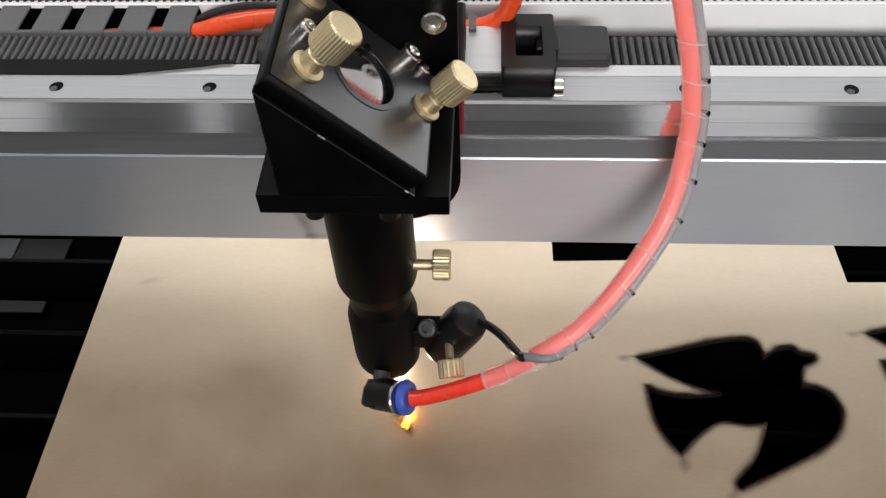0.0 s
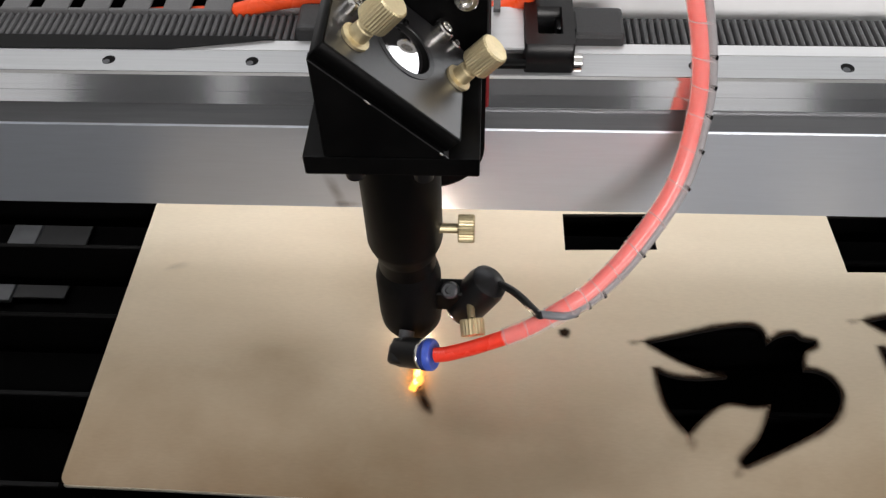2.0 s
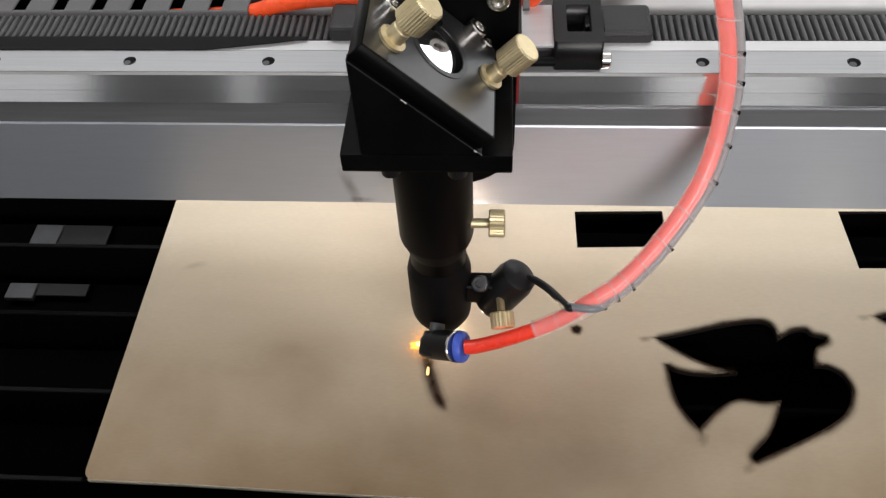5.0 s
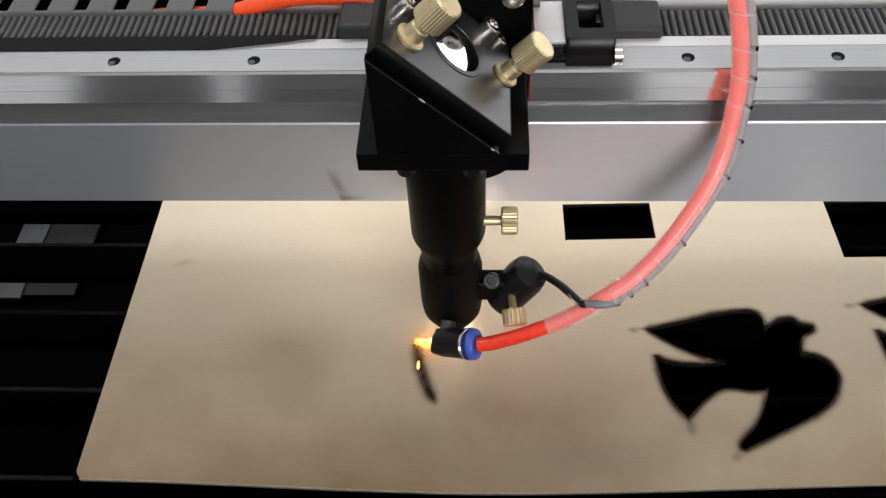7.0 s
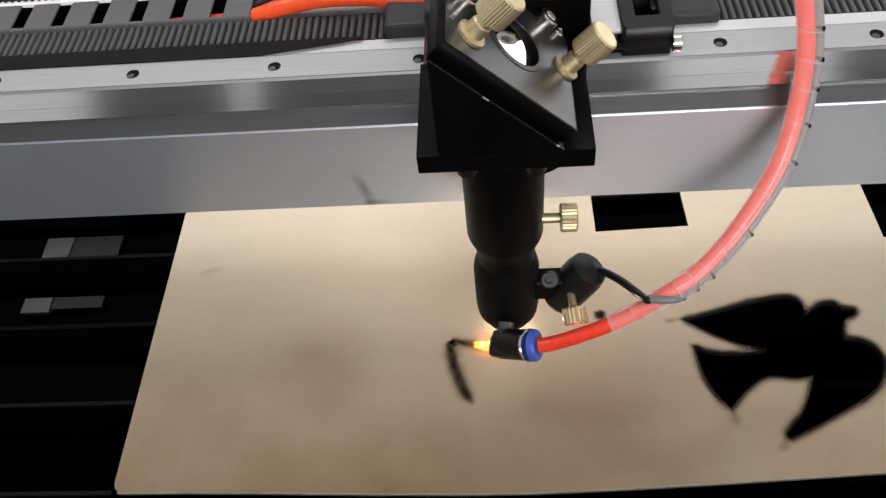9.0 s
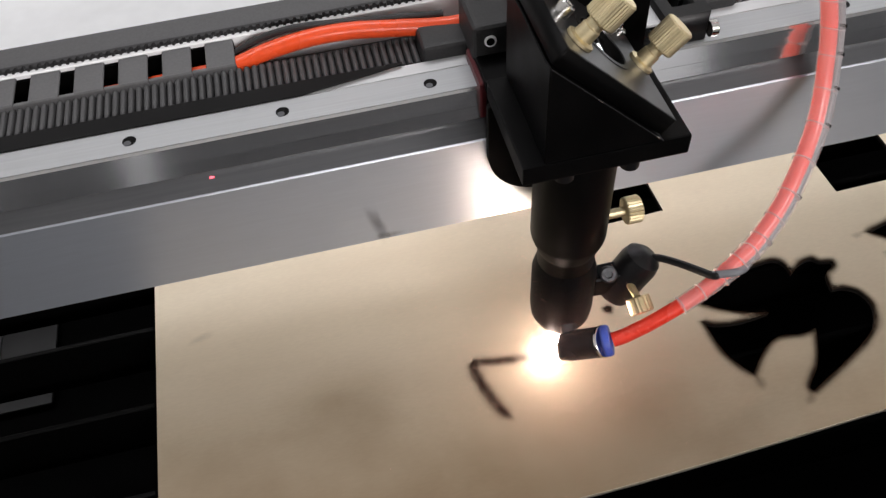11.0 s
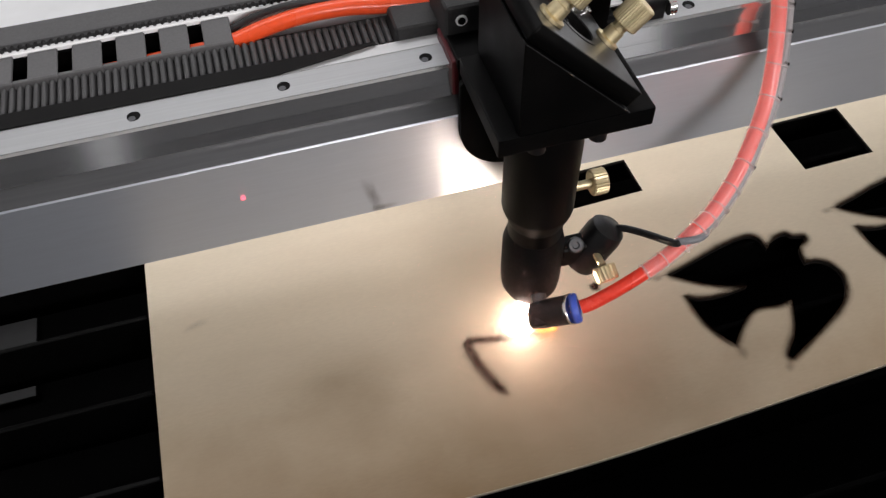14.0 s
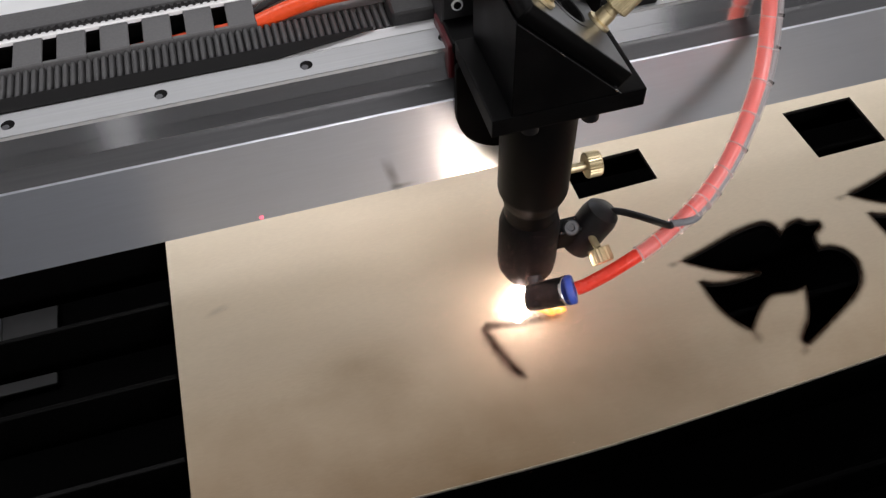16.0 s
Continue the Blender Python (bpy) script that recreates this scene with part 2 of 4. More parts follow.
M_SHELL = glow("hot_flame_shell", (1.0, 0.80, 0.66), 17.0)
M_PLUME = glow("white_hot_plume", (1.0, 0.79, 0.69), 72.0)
# Lens glare round the flame, imitated by tiny glowing flakes.
M_GLARE_IN = glow("white_glare_flakes", (1.0, 0.88, 0.70), 3.5)
M_GLARE_MID = glow("warm_glare_flakes", (1.0, 0.72, 0.52), 1.3)
M_GLARE_OUT = glow("pinkish_glare_flakes", (1.0, 0.52, 0.42), 1.7)
M_FLARE = glow("white_flare", (1.0, 0.90, 0.80), 6.0)
M_FLAME = glow("orange_flame", (1.0, 0.38, 0.06), 2.6, 0.8)
M_FLAME_EDGE = glow("faint_orange_flame", (1.0, 0.42, 0.12), 1.5)
M_FLAME_IN = glow("yellow_flame", (1.0, 0.70, 0.22), 4.2, 0.9)
M_EMBER = glow("ember", (1.0, 0.55, 0.18), 3.0)
M_DOT = glow("red_pointer_dot", (1.0, 0.12, 0.16), 3.0)

# ---- mesh helpers; all lengths below are in millimetres ----
MM = 0.001
BASE = {}


def thing(name, base, label="", category="", group="", kind=""):
    ob = new(name)
    ob.empty_display_size = 0.01
    ob.location = [c * MM for c in base]
    BASE[ob] = Vector(base)
    return tagged(ob, label, category, group, kind)


def part(name, bm, mat, parent=None, label="", smooth=False, base=(0, 0, 0)):
    """Links a bmesh, given in the place's millimetres, as one mesh under a thing or a part."""
    at = BASE[parent] if parent else Vector(base)
    bmesh.ops.translate(bm, verts=bm.verts, vec=-at)
    bmesh.ops.scale(bm, verts=bm.verts, vec=(MM, MM, MM))
    bmesh.ops.recalc_face_normals(bm, faces=bm.faces)
    me = bpy.data.meshes.new(name)
    bm.to_mesh(me)
    bm.free()
    for m in mat if isinstance(mat, (list, tuple)) else [mat]:
        me.materials.append(m)
    if smooth:
        for p in me.polygons:
            p.use_smooth = True
        me.set_sharp_from_angle(angle=radians(35))
    ob = new(name, me)
    if parent:
        ob.parent = parent
    else:
        ob.location = at * MM
    BASE[ob] = at
    return tagged(ob, label)


def twin(ob, name, dx=0.0, dy=0.0, dz=0.0):
    """Another object on the same mesh, under the same parent, moved by millimetres."""
    o = new(name, ob.data)
    o.parent = ob.parent
    o.location = Vector(ob.location) + Vector((dx, dy, dz)) * MM
    BASE[o] = BASE[ob]
    return o


def box(x0, x1, y0, y1, z0, z1, bevel=0.6, seg=1, bm=None):
    bm = bm or bmesh.new()
    m = Matrix.Translation(((x0 + x1) / 2, (y0 + y1) / 2, (z0 + z1) / 2)) @ Matrix.Diagonal((x1 - x0, y1 - y0, z1 - z0, 1))
    vs = bmesh.ops.create_cube(bm, size=1, matrix=m)["verts"]
    if bevel:
        es = list({e for v in vs for e in v.link_edges})
        bmesh.ops.bevel(bm, geom=es, offset=bevel, segments=seg, affect="EDGES", profile=0.7)
    return bm


def frame_of(axis):
    return Vector(axis).normalized().to_track_quat("Z", "Y").to_matrix().to_4x4()


def lathe(profile, origin, axis=(0, 0, 1), n=40, bm=None, knurl=0.0):
    """A turned body: profile is (radius, height) pairs along the axis."""
    bm = bm or bmesh.new()
    m = Matrix.Translation(origin) @ frame_of(axis)
    rings = []
    for r, h in profile:
        if r < 1e-6:
            rings.append([bm.verts.new(m @ Vector((0, 0, h)))])
        else:
            rings.append([bm.verts.new(m @ Vector(((r - (knurl if i % 2 and r > 2 * knurl else 0)) * math.cos(2 * math.pi * i / n),
                                                   (r - (knurl if i % 2 and r > 2 * knurl else 0)) * math.sin(2 * math.pi * i / n), h))) for i in range(n)])
    for a, b in zip(rings, rings[1:]):
        for i in range(n):
            j = (i + 1) % n
            q = [a[i % len(a)], a[j % len(a)], b[j % len(b)], b[i % len(b)]]
            q = [v for k, v in enumerate(q) if v not in q[:k]]
            if len(q) > 2:
                bm.faces.new(q)
    for ring, first in ((rings[0], True), (rings[-1], False)):
        if len(ring) > 2:
            bm.faces.new(ring[::-1] if first else ring)
    return bm


def rod(a, b, r, n=20, bm=None, chamfer=0.0):
    a, b = Vector(a), Vector(b)
    d = (b - a).length
    c = chamfer
    prof = [(r - c, 0), (r, c), (r, d - c), (r - c, d)] if c else [(r, 0), (r, d)]
    return lathe(prof, a, b - a, n, bm)


def prism(outline, y0, y1, bm=None, axis="y", bevel=0.0):
    """A flat outline in x and z (or x and y for axis z), pushed from y0 to y1."""
    bm = bm or bmesh.new()
    put = (lambda u, v, w: (u, w, v)) if axis == "y" else (lambda u, v, w: (u, v, w)) if axis == "z" else (lambda u, v, w: (w, u, v))
    lo = [bm.verts.new(put(u, v, y0)) for u, v in outline]
    hi = [bm.verts.new(put(u, v, y1)) for u, v in outline]
    n = len(outline)
    fs = [bm.faces.new(lo), bm.faces.new(hi[::-1])]
    for i in range(n):
        fs.append(bm.faces.new((lo[i], lo[(i + 1) % n], hi[(i + 1) % n], hi[i])))
    if bevel:
        es = list({e for f in fs for e in f.edges})
        bmesh.ops.bevel(bm, geom=es, offset=bevel, segments=1, affect="EDGES")
    return bm


def smooth_line(points, steps=8, closed=False):
    """A curve through points (Catmull-Rom)."""
    ps = [Vector(p) for p in points]
    n = len(ps)
    out = []
    for i in range(n if closed else n - 1):
        p = [ps[(i + k) % n] if closed else ps[min(max(i + k, 0), n - 1)] for k in (-1, 0, 1, 2)]
        for s in range(steps):
            t = s / steps
            out.append(0.5 * (2 * p[1] + (p[2] - p[0]) * t + (2 * p[0] - 5 * p[1] + 4 * p[2] - p[3]) * t * t + (3 * p[1] - p[0] - 3 * p[2] + p[3]) * t ** 3))
    if not closed:
        out.append(ps[-1])
    return out


def tube(points, r, n=14, bm=None, caps=True):
    """A round hose along a line."""
    bm = bm or bmesh.new()
    ps = [Vector(p) for p in points]
    up, rings = Vector((0, 1, 0.2)).normalized(), []
    for i, p in enumerate(ps):
        d = (ps[min(i + 1, len(ps) - 1)] - ps[max(i - 1, 0)]).normalized()
        u = (up - d * up.dot(d)).normalized()
        v = d.cross(u)
        up = u
        rings.append([bm.verts.new(p + r * (math.cos(2 * math.pi * k / n) * u + math.sin(2 * math.pi * k / n) * v)) for k in range(n)])
    for a, b in zip(rings, rings[1:]):
        for k in range(n):
            bm.faces.new((a[k], a[(k + 1) % n], b[(k + 1) % n], b[k]))
    if caps:
        bm.faces.new(rings[0][::-1])
        bm.faces.new(rings[-1])
    return bm


def blob(c, rx, ry, rz, rough=0.0, sub=3, seed=0, bm=None):
    bm = bm or bmesh.new()
    vs = bmesh.ops.create_icosphere(bm, subdivisions=sub, radius=1)["verts"]
    for v in vs:
        k = 1 + rough * noise.noise(v.co * 1.7 + Vector((seed, 3 * seed, 0)))
        v.co = Vector((c[0] + rx * v.co.x * k, c[1] + ry * v.co.y * k, c[2] + rz * v.co.z * k))
    return bm


# ---- the room: closed round the machine, far outside the view ----
def room():
    for name, b in (("wall_north", (-2600, 2900, 2500, 2600, -900, 2600)), ("wall_south", (-2600, 2900, -2600, -2500, -900, 2600)),
                    ("wall_west", (-2700, -2600, -2600, 2600, -900, 2600)), ("wall_east", (2900, 3000, -2600, 2600, -900, 2600))):
        tagged(part(name, box(*b, bevel=0), M_WALL), "plain grey painted workshop wall", "wall", kind="structure")
    tagged(part("floor", box(-2700, 3000, -2600, 2600, -1000, -900, bevel=0), M_FLOOR), "grey concrete workshop floor", "floor", kind="structure")
    tagged(part("ceiling", box(-2700, 3000, -2600, 2600, 2600, 2700, bevel=0), M_WALL), "plain painted workshop ceiling", "ceiling", kind="structure")


# ---- the machine bed ----
def bed():
    c = part("machine_cabinet", box(-700, 1300, -450, 1400, -900, -131, 3), M_WHITE)
    tagged(c, "white painted steel cabinet carrying the cutting bed", "cabinet", kind="structure")
    for x0, x1 in ((-700, -590), (1240, 1300)):
        w = part("side_ledge", box(x0, x1, -449, 384, -129.9, 72.5, 1), M_CASING)
        tagged(w, "grey steel side ledge that carries the gantry", "machine frame", kind="structure")
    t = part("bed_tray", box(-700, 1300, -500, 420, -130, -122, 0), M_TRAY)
    tagged(t, "dark steel tray under the cutting bed", "tray", kind="structure")
    # The tray floor's lit patch and its fade into shade, painted as two strips.
    p = thing("lit_strip", (-150, 182, -122), "pale strip for the lit tray floor under the bed slats", "steel strip")
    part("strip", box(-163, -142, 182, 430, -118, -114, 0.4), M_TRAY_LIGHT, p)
    part("shaded_strip", box(-142, -104, 186, 430, -118, -116, 0.4), M_TRAY_MID, p, "darker strip for the tray floor falling into shade")
    part("foot", box(-158, -143, 184, 420, -122, -118, 0.2), M_TRAY, p)
    for i in range(-9, 7):
        y = 96.2 + 47.4 * i
        s = thing("bed_slat", (300, y, -3.3), "black metal bed slat with a worn top edge", "bed slat", "slats of the cutting bed")
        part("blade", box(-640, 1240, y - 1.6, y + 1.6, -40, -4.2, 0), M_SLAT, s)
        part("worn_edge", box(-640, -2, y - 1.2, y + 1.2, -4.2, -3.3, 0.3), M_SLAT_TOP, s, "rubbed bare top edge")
        # The top edge turns near black where the sheet lies over it.
        part("dark_edge", box(-1.9, 1240, y - 1.2, y + 1.2, -4.2, -3.3, 0.3), M_SLAT, s, "darker top edge under the sheet")
    d = part("rear_deck", box(-700, 1300, 385, 1400, -30, -6, 2), M_WHITE)
    tagged(d, "white painted steel deck behind the gantry", "machine deck", kind="structure")
    # Unseen screen, added to shade the sheet's near end and reflect in the rail.
    for x0, x1, m, label in ((-700, -261, M_WHITE, "unseen white reflector at the front corner"), (-260, -101, M_CASING, "unseen grey screen shading the sheet's near end"),
                             (-100, -74, M_WHITE, "unseen narrow white reflector for the rail"), (-73, 359, M_CASING, "unseen grey screen shading the sheet's near end"),
                             (360, 535, M_WHITE, "unseen wide white reflector for the rail"), (536, 1300, M_CASING, "unseen grey screen shading the sheet's near end")):
        tagged(part("front_screen", box(x0, x1, -470, -450, -130, 317, 1), m), label, "casing panel", kind="structure")


# The outline of the cut-out bird, corner points (True) and curve points.
BIRD = ((276.8, 86.2), (293.9, 90.6), (309.1, 94.9), (324.2, 97.9), (333.0, 98.0), (337.0, 94.1), (337.8, 87.2), (344.8, 92.1), (352.4, 93.9), (356.1, 90.8),
        (362.5, 89.2), (361.2, 86.0), (355.7, 82.9), (353.7, 77.8), (353.0, 72.2), (360.1, 71.6), (365.9, 67.1), (367.8, 59.1), (364.6, 50.6), (357.2, 42.2),
        (341.8, 33.1), (315.0, 19.9), (314.0, 23.1), (323.2, 32.8), (329.4, 44.0), (332.7, 52.3), (324.1, 51.0), (312.0, 52.3), (301.5, 46.3), (291.2, 35.8),
        (284.9, 44.8), (281.4, 55.7), (280.1, 70.3), (286.5, 67.1), (298.9, 65.6), (314.5, 67.1), (305.3, 69.6), (291.9, 75.6))
BIRD_CORNERS = (0, 6, 10, 14, 21, 25, 29, 32, 35)
STEP = (113.8, 16.3)
SQUARES = (((238.5, 145.3), (289.3, 147.0), (288.6, 173.5), (238.3, 172.2)), ((389.6, 134.0), (436.5, 135.0), (436.6, 176.0), (388.0, 175.0)))


def bird_line(shift=(0, 0), steps=6):
    out = []
    cs = list(BIRD_CORNERS) + [len(BIRD)]
    for a, b in zip(cs, cs[1:]):
        seg = [(*BIRD[i % len(BIRD)], 0) for i in range(a, b + 1)]
        out += smooth_line(seg, steps)[:-1]
    return [(p.x + shift[0], p.y + shift[1]) for p in out]


def rounded(x0, x1, y0, y1, r, n=5):
    out = []
    for cx, cy, a in ((x1 - r, y1 - r, 0), (x0 + r, y1 - r, 90), (x0 + r, y0 + r, 180), (x1 - r, y0 + r, 270)):
        out += [(cx + r * math.cos(radians(a + 90 * k / n)), cy + r * math.sin(radians(a + 90 * k / n))) for k in range(n + 1)]
    return out


def sheet(outlines, z0, z1, name):
    """A flat sheet with holes, made by filling outlines."""
    cu = bpy.data.curves.new(name, "CURVE")
    cu.dimensions, cu.fill_mode, cu.extrude = "2D", "BOTH", (z1 - z0) / 2 * MM
    for o in outlines:
        sp = cu.splines.new("POLY")
        sp.points.add(len(o) - 1)
        for q, (x, y) in zip(sp.points, o):
            q.co = (x * MM, y * MM, 0, 1)
        sp.use_cyclic_u = True
    tmp = bpy.data.objects.new(name, cu)
    scene.collection.objects.link(tmp)
    me = bpy.data.meshes.new_from_object(tmp.evaluated_get(bpy.context.evaluated_depsgraph_get()))
    bpy.data.objects.remove(tmp)
    bm = bmesh.new()
    bm.from_mesh(me)
    bpy.data.meshes.remove(me)
    bmesh.ops.scale(bm, verts=bm.verts, vec=(1000, 1000, 1000))
    bmesh.ops.translate(bm, verts=bm.verts, vec=(0, 0, (z0 + z1) / 2))
    bmesh.ops.remove_doubles(bm, verts=bm.verts, dist=0.01)
    return bm


def halo_ring(outline, width, z, inner=1.0, grow=0.0, seed=0):
    """A scorched margin round a cut, dark at the cut and fading outwards."""
    bm = bmesh.new()
    lay = bm.verts.layers.float.new("char")
    n = len(outline)
    area = sum(outline[i][0] * outline[(i + 1) % n][1] - outline[(i + 1) % n][0] * outline[i][1] for i in range(n))
    sign = 1 if area > 0 else -1
    rows = []
    for i in range(n):
        a, b = Vector(outline[i - 1]), Vector(outline[(i + 1) % n])
        d = (b - a).normalized()
        nrm = Vector((d.y, -d.x)) * sign
        w = width * (0.8 + 0.5 * abs(noise.noise(Vector((outline[i][0] * 0.09, outline[i][1] * 0.09, seed)))))
        row = []
        for k, c in ((-0.08, 1.1), (0.1, inner), (0.28, inner * 0.66), (0.58, inner * 0.2), (1.0, 0.0)):
            p = Vector(outline[i]) + nrm * w * k
            v = bm.verts.new((p.x, p.y, z))
            v[lay] = c
            row.append(v)
        rows.append(row)
    for i in range(n):
        a, b = rows[i], rows[(i + 1) % n]
        for k in range(4):
            bm.faces.new((a[k], b[k], b[k + 1], a[k + 1]))
    return bm


def patch(cx, cy, rx, ry, z, top=1.0, seed=0, rings=8, n=40, turn=0.0):
    """A soft round stain."""
    bm = bmesh.new()
    lay = bm.verts.layers.float.new("char")
    mid = bm.verts.new((cx, cy, z))
    mid[lay] = top
    prev = None
    for k in range(1, rings + 1):
        f = k / rings
        row = []
        for i in range(n):
            a = 2 * math.pi * i / n
            w = 1 + 0.35 * noise.noise(Vector((math.cos(a) * 1.5, math.sin(a) * 1.5, seed)))
            x, y = rx * f * w * math.cos(a), ry * f * w * math.sin(a)
            v = bm.verts.new((cx + x * math.cos(turn) - y * math.sin(turn), cy + x * math.sin(turn) + y * math.cos(turn), z))
            v[lay] = top * (1 - f) ** 1.5 * (1 + f)
            row.append(v)
        for i in range(n):
            j = (i + 1) % n
            bm.faces.new((mid, row[i], row[j]) if prev is None else (prev[i], row[i], row[j], prev[j]))
        prev = row
    return bm


def board():
    b = thing("plywood_sheet", (0, 0, -3), "pale birch plywood sheet with cut-out birds lying on the bed", "plywood sheet")
    holes = [bird_line(), bird_line(STEP), bird_line((2 * STEP[0], 2 * STEP[1])), *SQUARES]
    rim = rounded(0, 640, 0, 262, 5)
    rim[12:] = smooth_line([(*p, 0) for p in rim[12:18]] + [(40, -0.4, 0), (75, -1.2, 0), (125, -2.6, 0), (185, -3.4, 0), (235, -2.2, 0), (290, 0.2, 0), (345, 3.0, 0), (420, 6.5, 0), (520, 10.0, 0), (636, 13.0, 0), (640, 18.0, 0)], 4)[:-1]
    rim = [(p[0], p[1]) for p in rim]
    bm = sheet([rim, *holes], -3.2, 0.0, "sheet")
    for f in bm.faces:
        c = f.calc_center_median()
        f.material_index = 0 if abs(f.normal.z) > 0.7 else 1 if not (2 < c.x < 638 and 14 < c.y < 260) else 2
    part("panel", bm, [M_PLY, M_PLY_EDGE, M_CHAR], b)
    for i in range(3):
        part("scorch", halo_ring(bird_line((i * STEP[0], i * STEP[1]), 5), 4.4, 0.12, 1.0, seed=i), M_SCORCH, b, "brown scorched margin of the cut")
    part("smudge", patch(24, 128, 9, 3.2, 0.14, 0.5, 1, turn=0.3), M_SMUDGE, b, "faint grey pencil smudge")
    for k, (u, v, ru, rv, turn) in enumerate(((270.5, 85.6, 4.8, 3.0, 0.1), (292.0, 30.6, 4.0, 4.6, 0.0), (311.0, 16.4, 4.4, 3.4, 0.5))):
        for i in range(2):
            part("smoke_stain", patch(u + i * STEP[0], v + i * STEP[1], ru, rv, 0.10, 0.9, 11 + k, turn=turn), M_SMUDGE, b, "brown smoke stain at a cut corner")
    part("burn_spot", patch(235.5, 90.5, 4.2, 3.6, 0.13, 1.6, 3), M_SCORCH, b, "small round burn mark")
    return b


# ---- the line that the laser burns, in short pieces that come up as it passes ----
SPOT = (172.0, 73.0)
LINE = smooth_line([(170.3, 40.5, 0), (165.0, 49.5, 0), (161.2, 60.5, 0), (159.0, 70.0, 0), (158.6, 77.5, 0)], 5)[:-1] + \
    smooth_line([(158.6, 77.5, 0), (166, 75.6, 0), (174, 74.4, 0), (184, 73.4, 0), (193, 73.2, 0), (199.5, 73.6, 0)], 5)[:-1] + \
    smooth_line([(199.5, 73.6, 0), (196, 76.2, 0), (190, 79.4, 0), (184, 82.4, 0), (178.5, 85.5, 0)], 5)


def head_at(t):
    for a, b in zip(HEAD, HEAD[1:]):
        if a[0] <= t <= b[0]:
            k = (t - a[0]) / (b[0] - a[0])
            return [(a[j] + (b[j] - a[j]) * k) * 1000 for j in (1, 2)]
    return [HEAD[-1][1] * 1000, HEAD[-1][2] * 1000]


def burn_line():
    """Each piece lies inside the sheet until the laser reaches it."""
    b = thing("burn_line", (165, 60, -1), "fresh black charred laser cut in the plywood", "laser cut")
    ends = [0.0, 3.9, 11.3, 16.0]
    marks = [0, 20, 45, 65]
    pieces = []

    def section(i):
        d = (LINE[min(i + 1, len(LINE) - 1)] - LINE[max(i - 1, 0)]).normalized()
        if i in (20, 45):
            d = (LINE[i] - LINE[i - 1]).normalized()
        w = (1.3 if i in (19, 20, 21, 44, 45, 46) else 2.1 if i < 19 else 1.7) * min(1.0, 0.4 + i / 8) * (1 + 0.22 * noise.noise(Vector((i * 0.45, 0, 4))))
        return Vector((d.y, -d.x, 0)) * w

    for i, (p, q) in enumerate(zip(LINE, LINE[1:])):
        leg = 0 if i < 20 else 1 if i < 45 else 2
        k = (i + 0.5 - marks[leg]) / (marks[leg + 1] - marks[leg])
        t = (-4.2 + 8.1 * k) if leg == 0 else ends[leg] + (ends[leg + 1] - ends[leg]) * k
        s0 = section(i)
        if i in (20, 45):
            d = (q - p).normalized()
            s0 = Vector((d.y, -d.x, 0)) * s0.length
        s1 = section(i + 1)
        bm = bmesh.new()
        lay = bm.verts.layers.float.new("char")
        cols = []
        for o, c in ((-2.8, 0), (-1.6, 0.22), (-0.8, 0.72), (0, 1.0), (0.8, 0.72), (1.6, 0.22), (2.8, 0)):
            for e, sd in ((p, s0), (q, s1)):
                v = bm.verts.new((e.x + sd.x * o, e.y + sd.y * o, 0.0))
                v[lay] = c * min(1.0, (i + (e is q)) / 3) * min(1.0, (len(LINE) - 1 - i - (e is q)) / 3)
                cols.append(v)
        for j in range(6):
            bm.faces.new((cols[2 * j], cols[2 * j + 1], cols[2 * j + 3], cols[2 * j + 2]))
        o = part("char", bm, M_BURN, b)
        pieces.append((o, t))
    return b, pieces


M_BURN = stain("fresh_char", (0.034, 0.018, 0.011), 1.0)


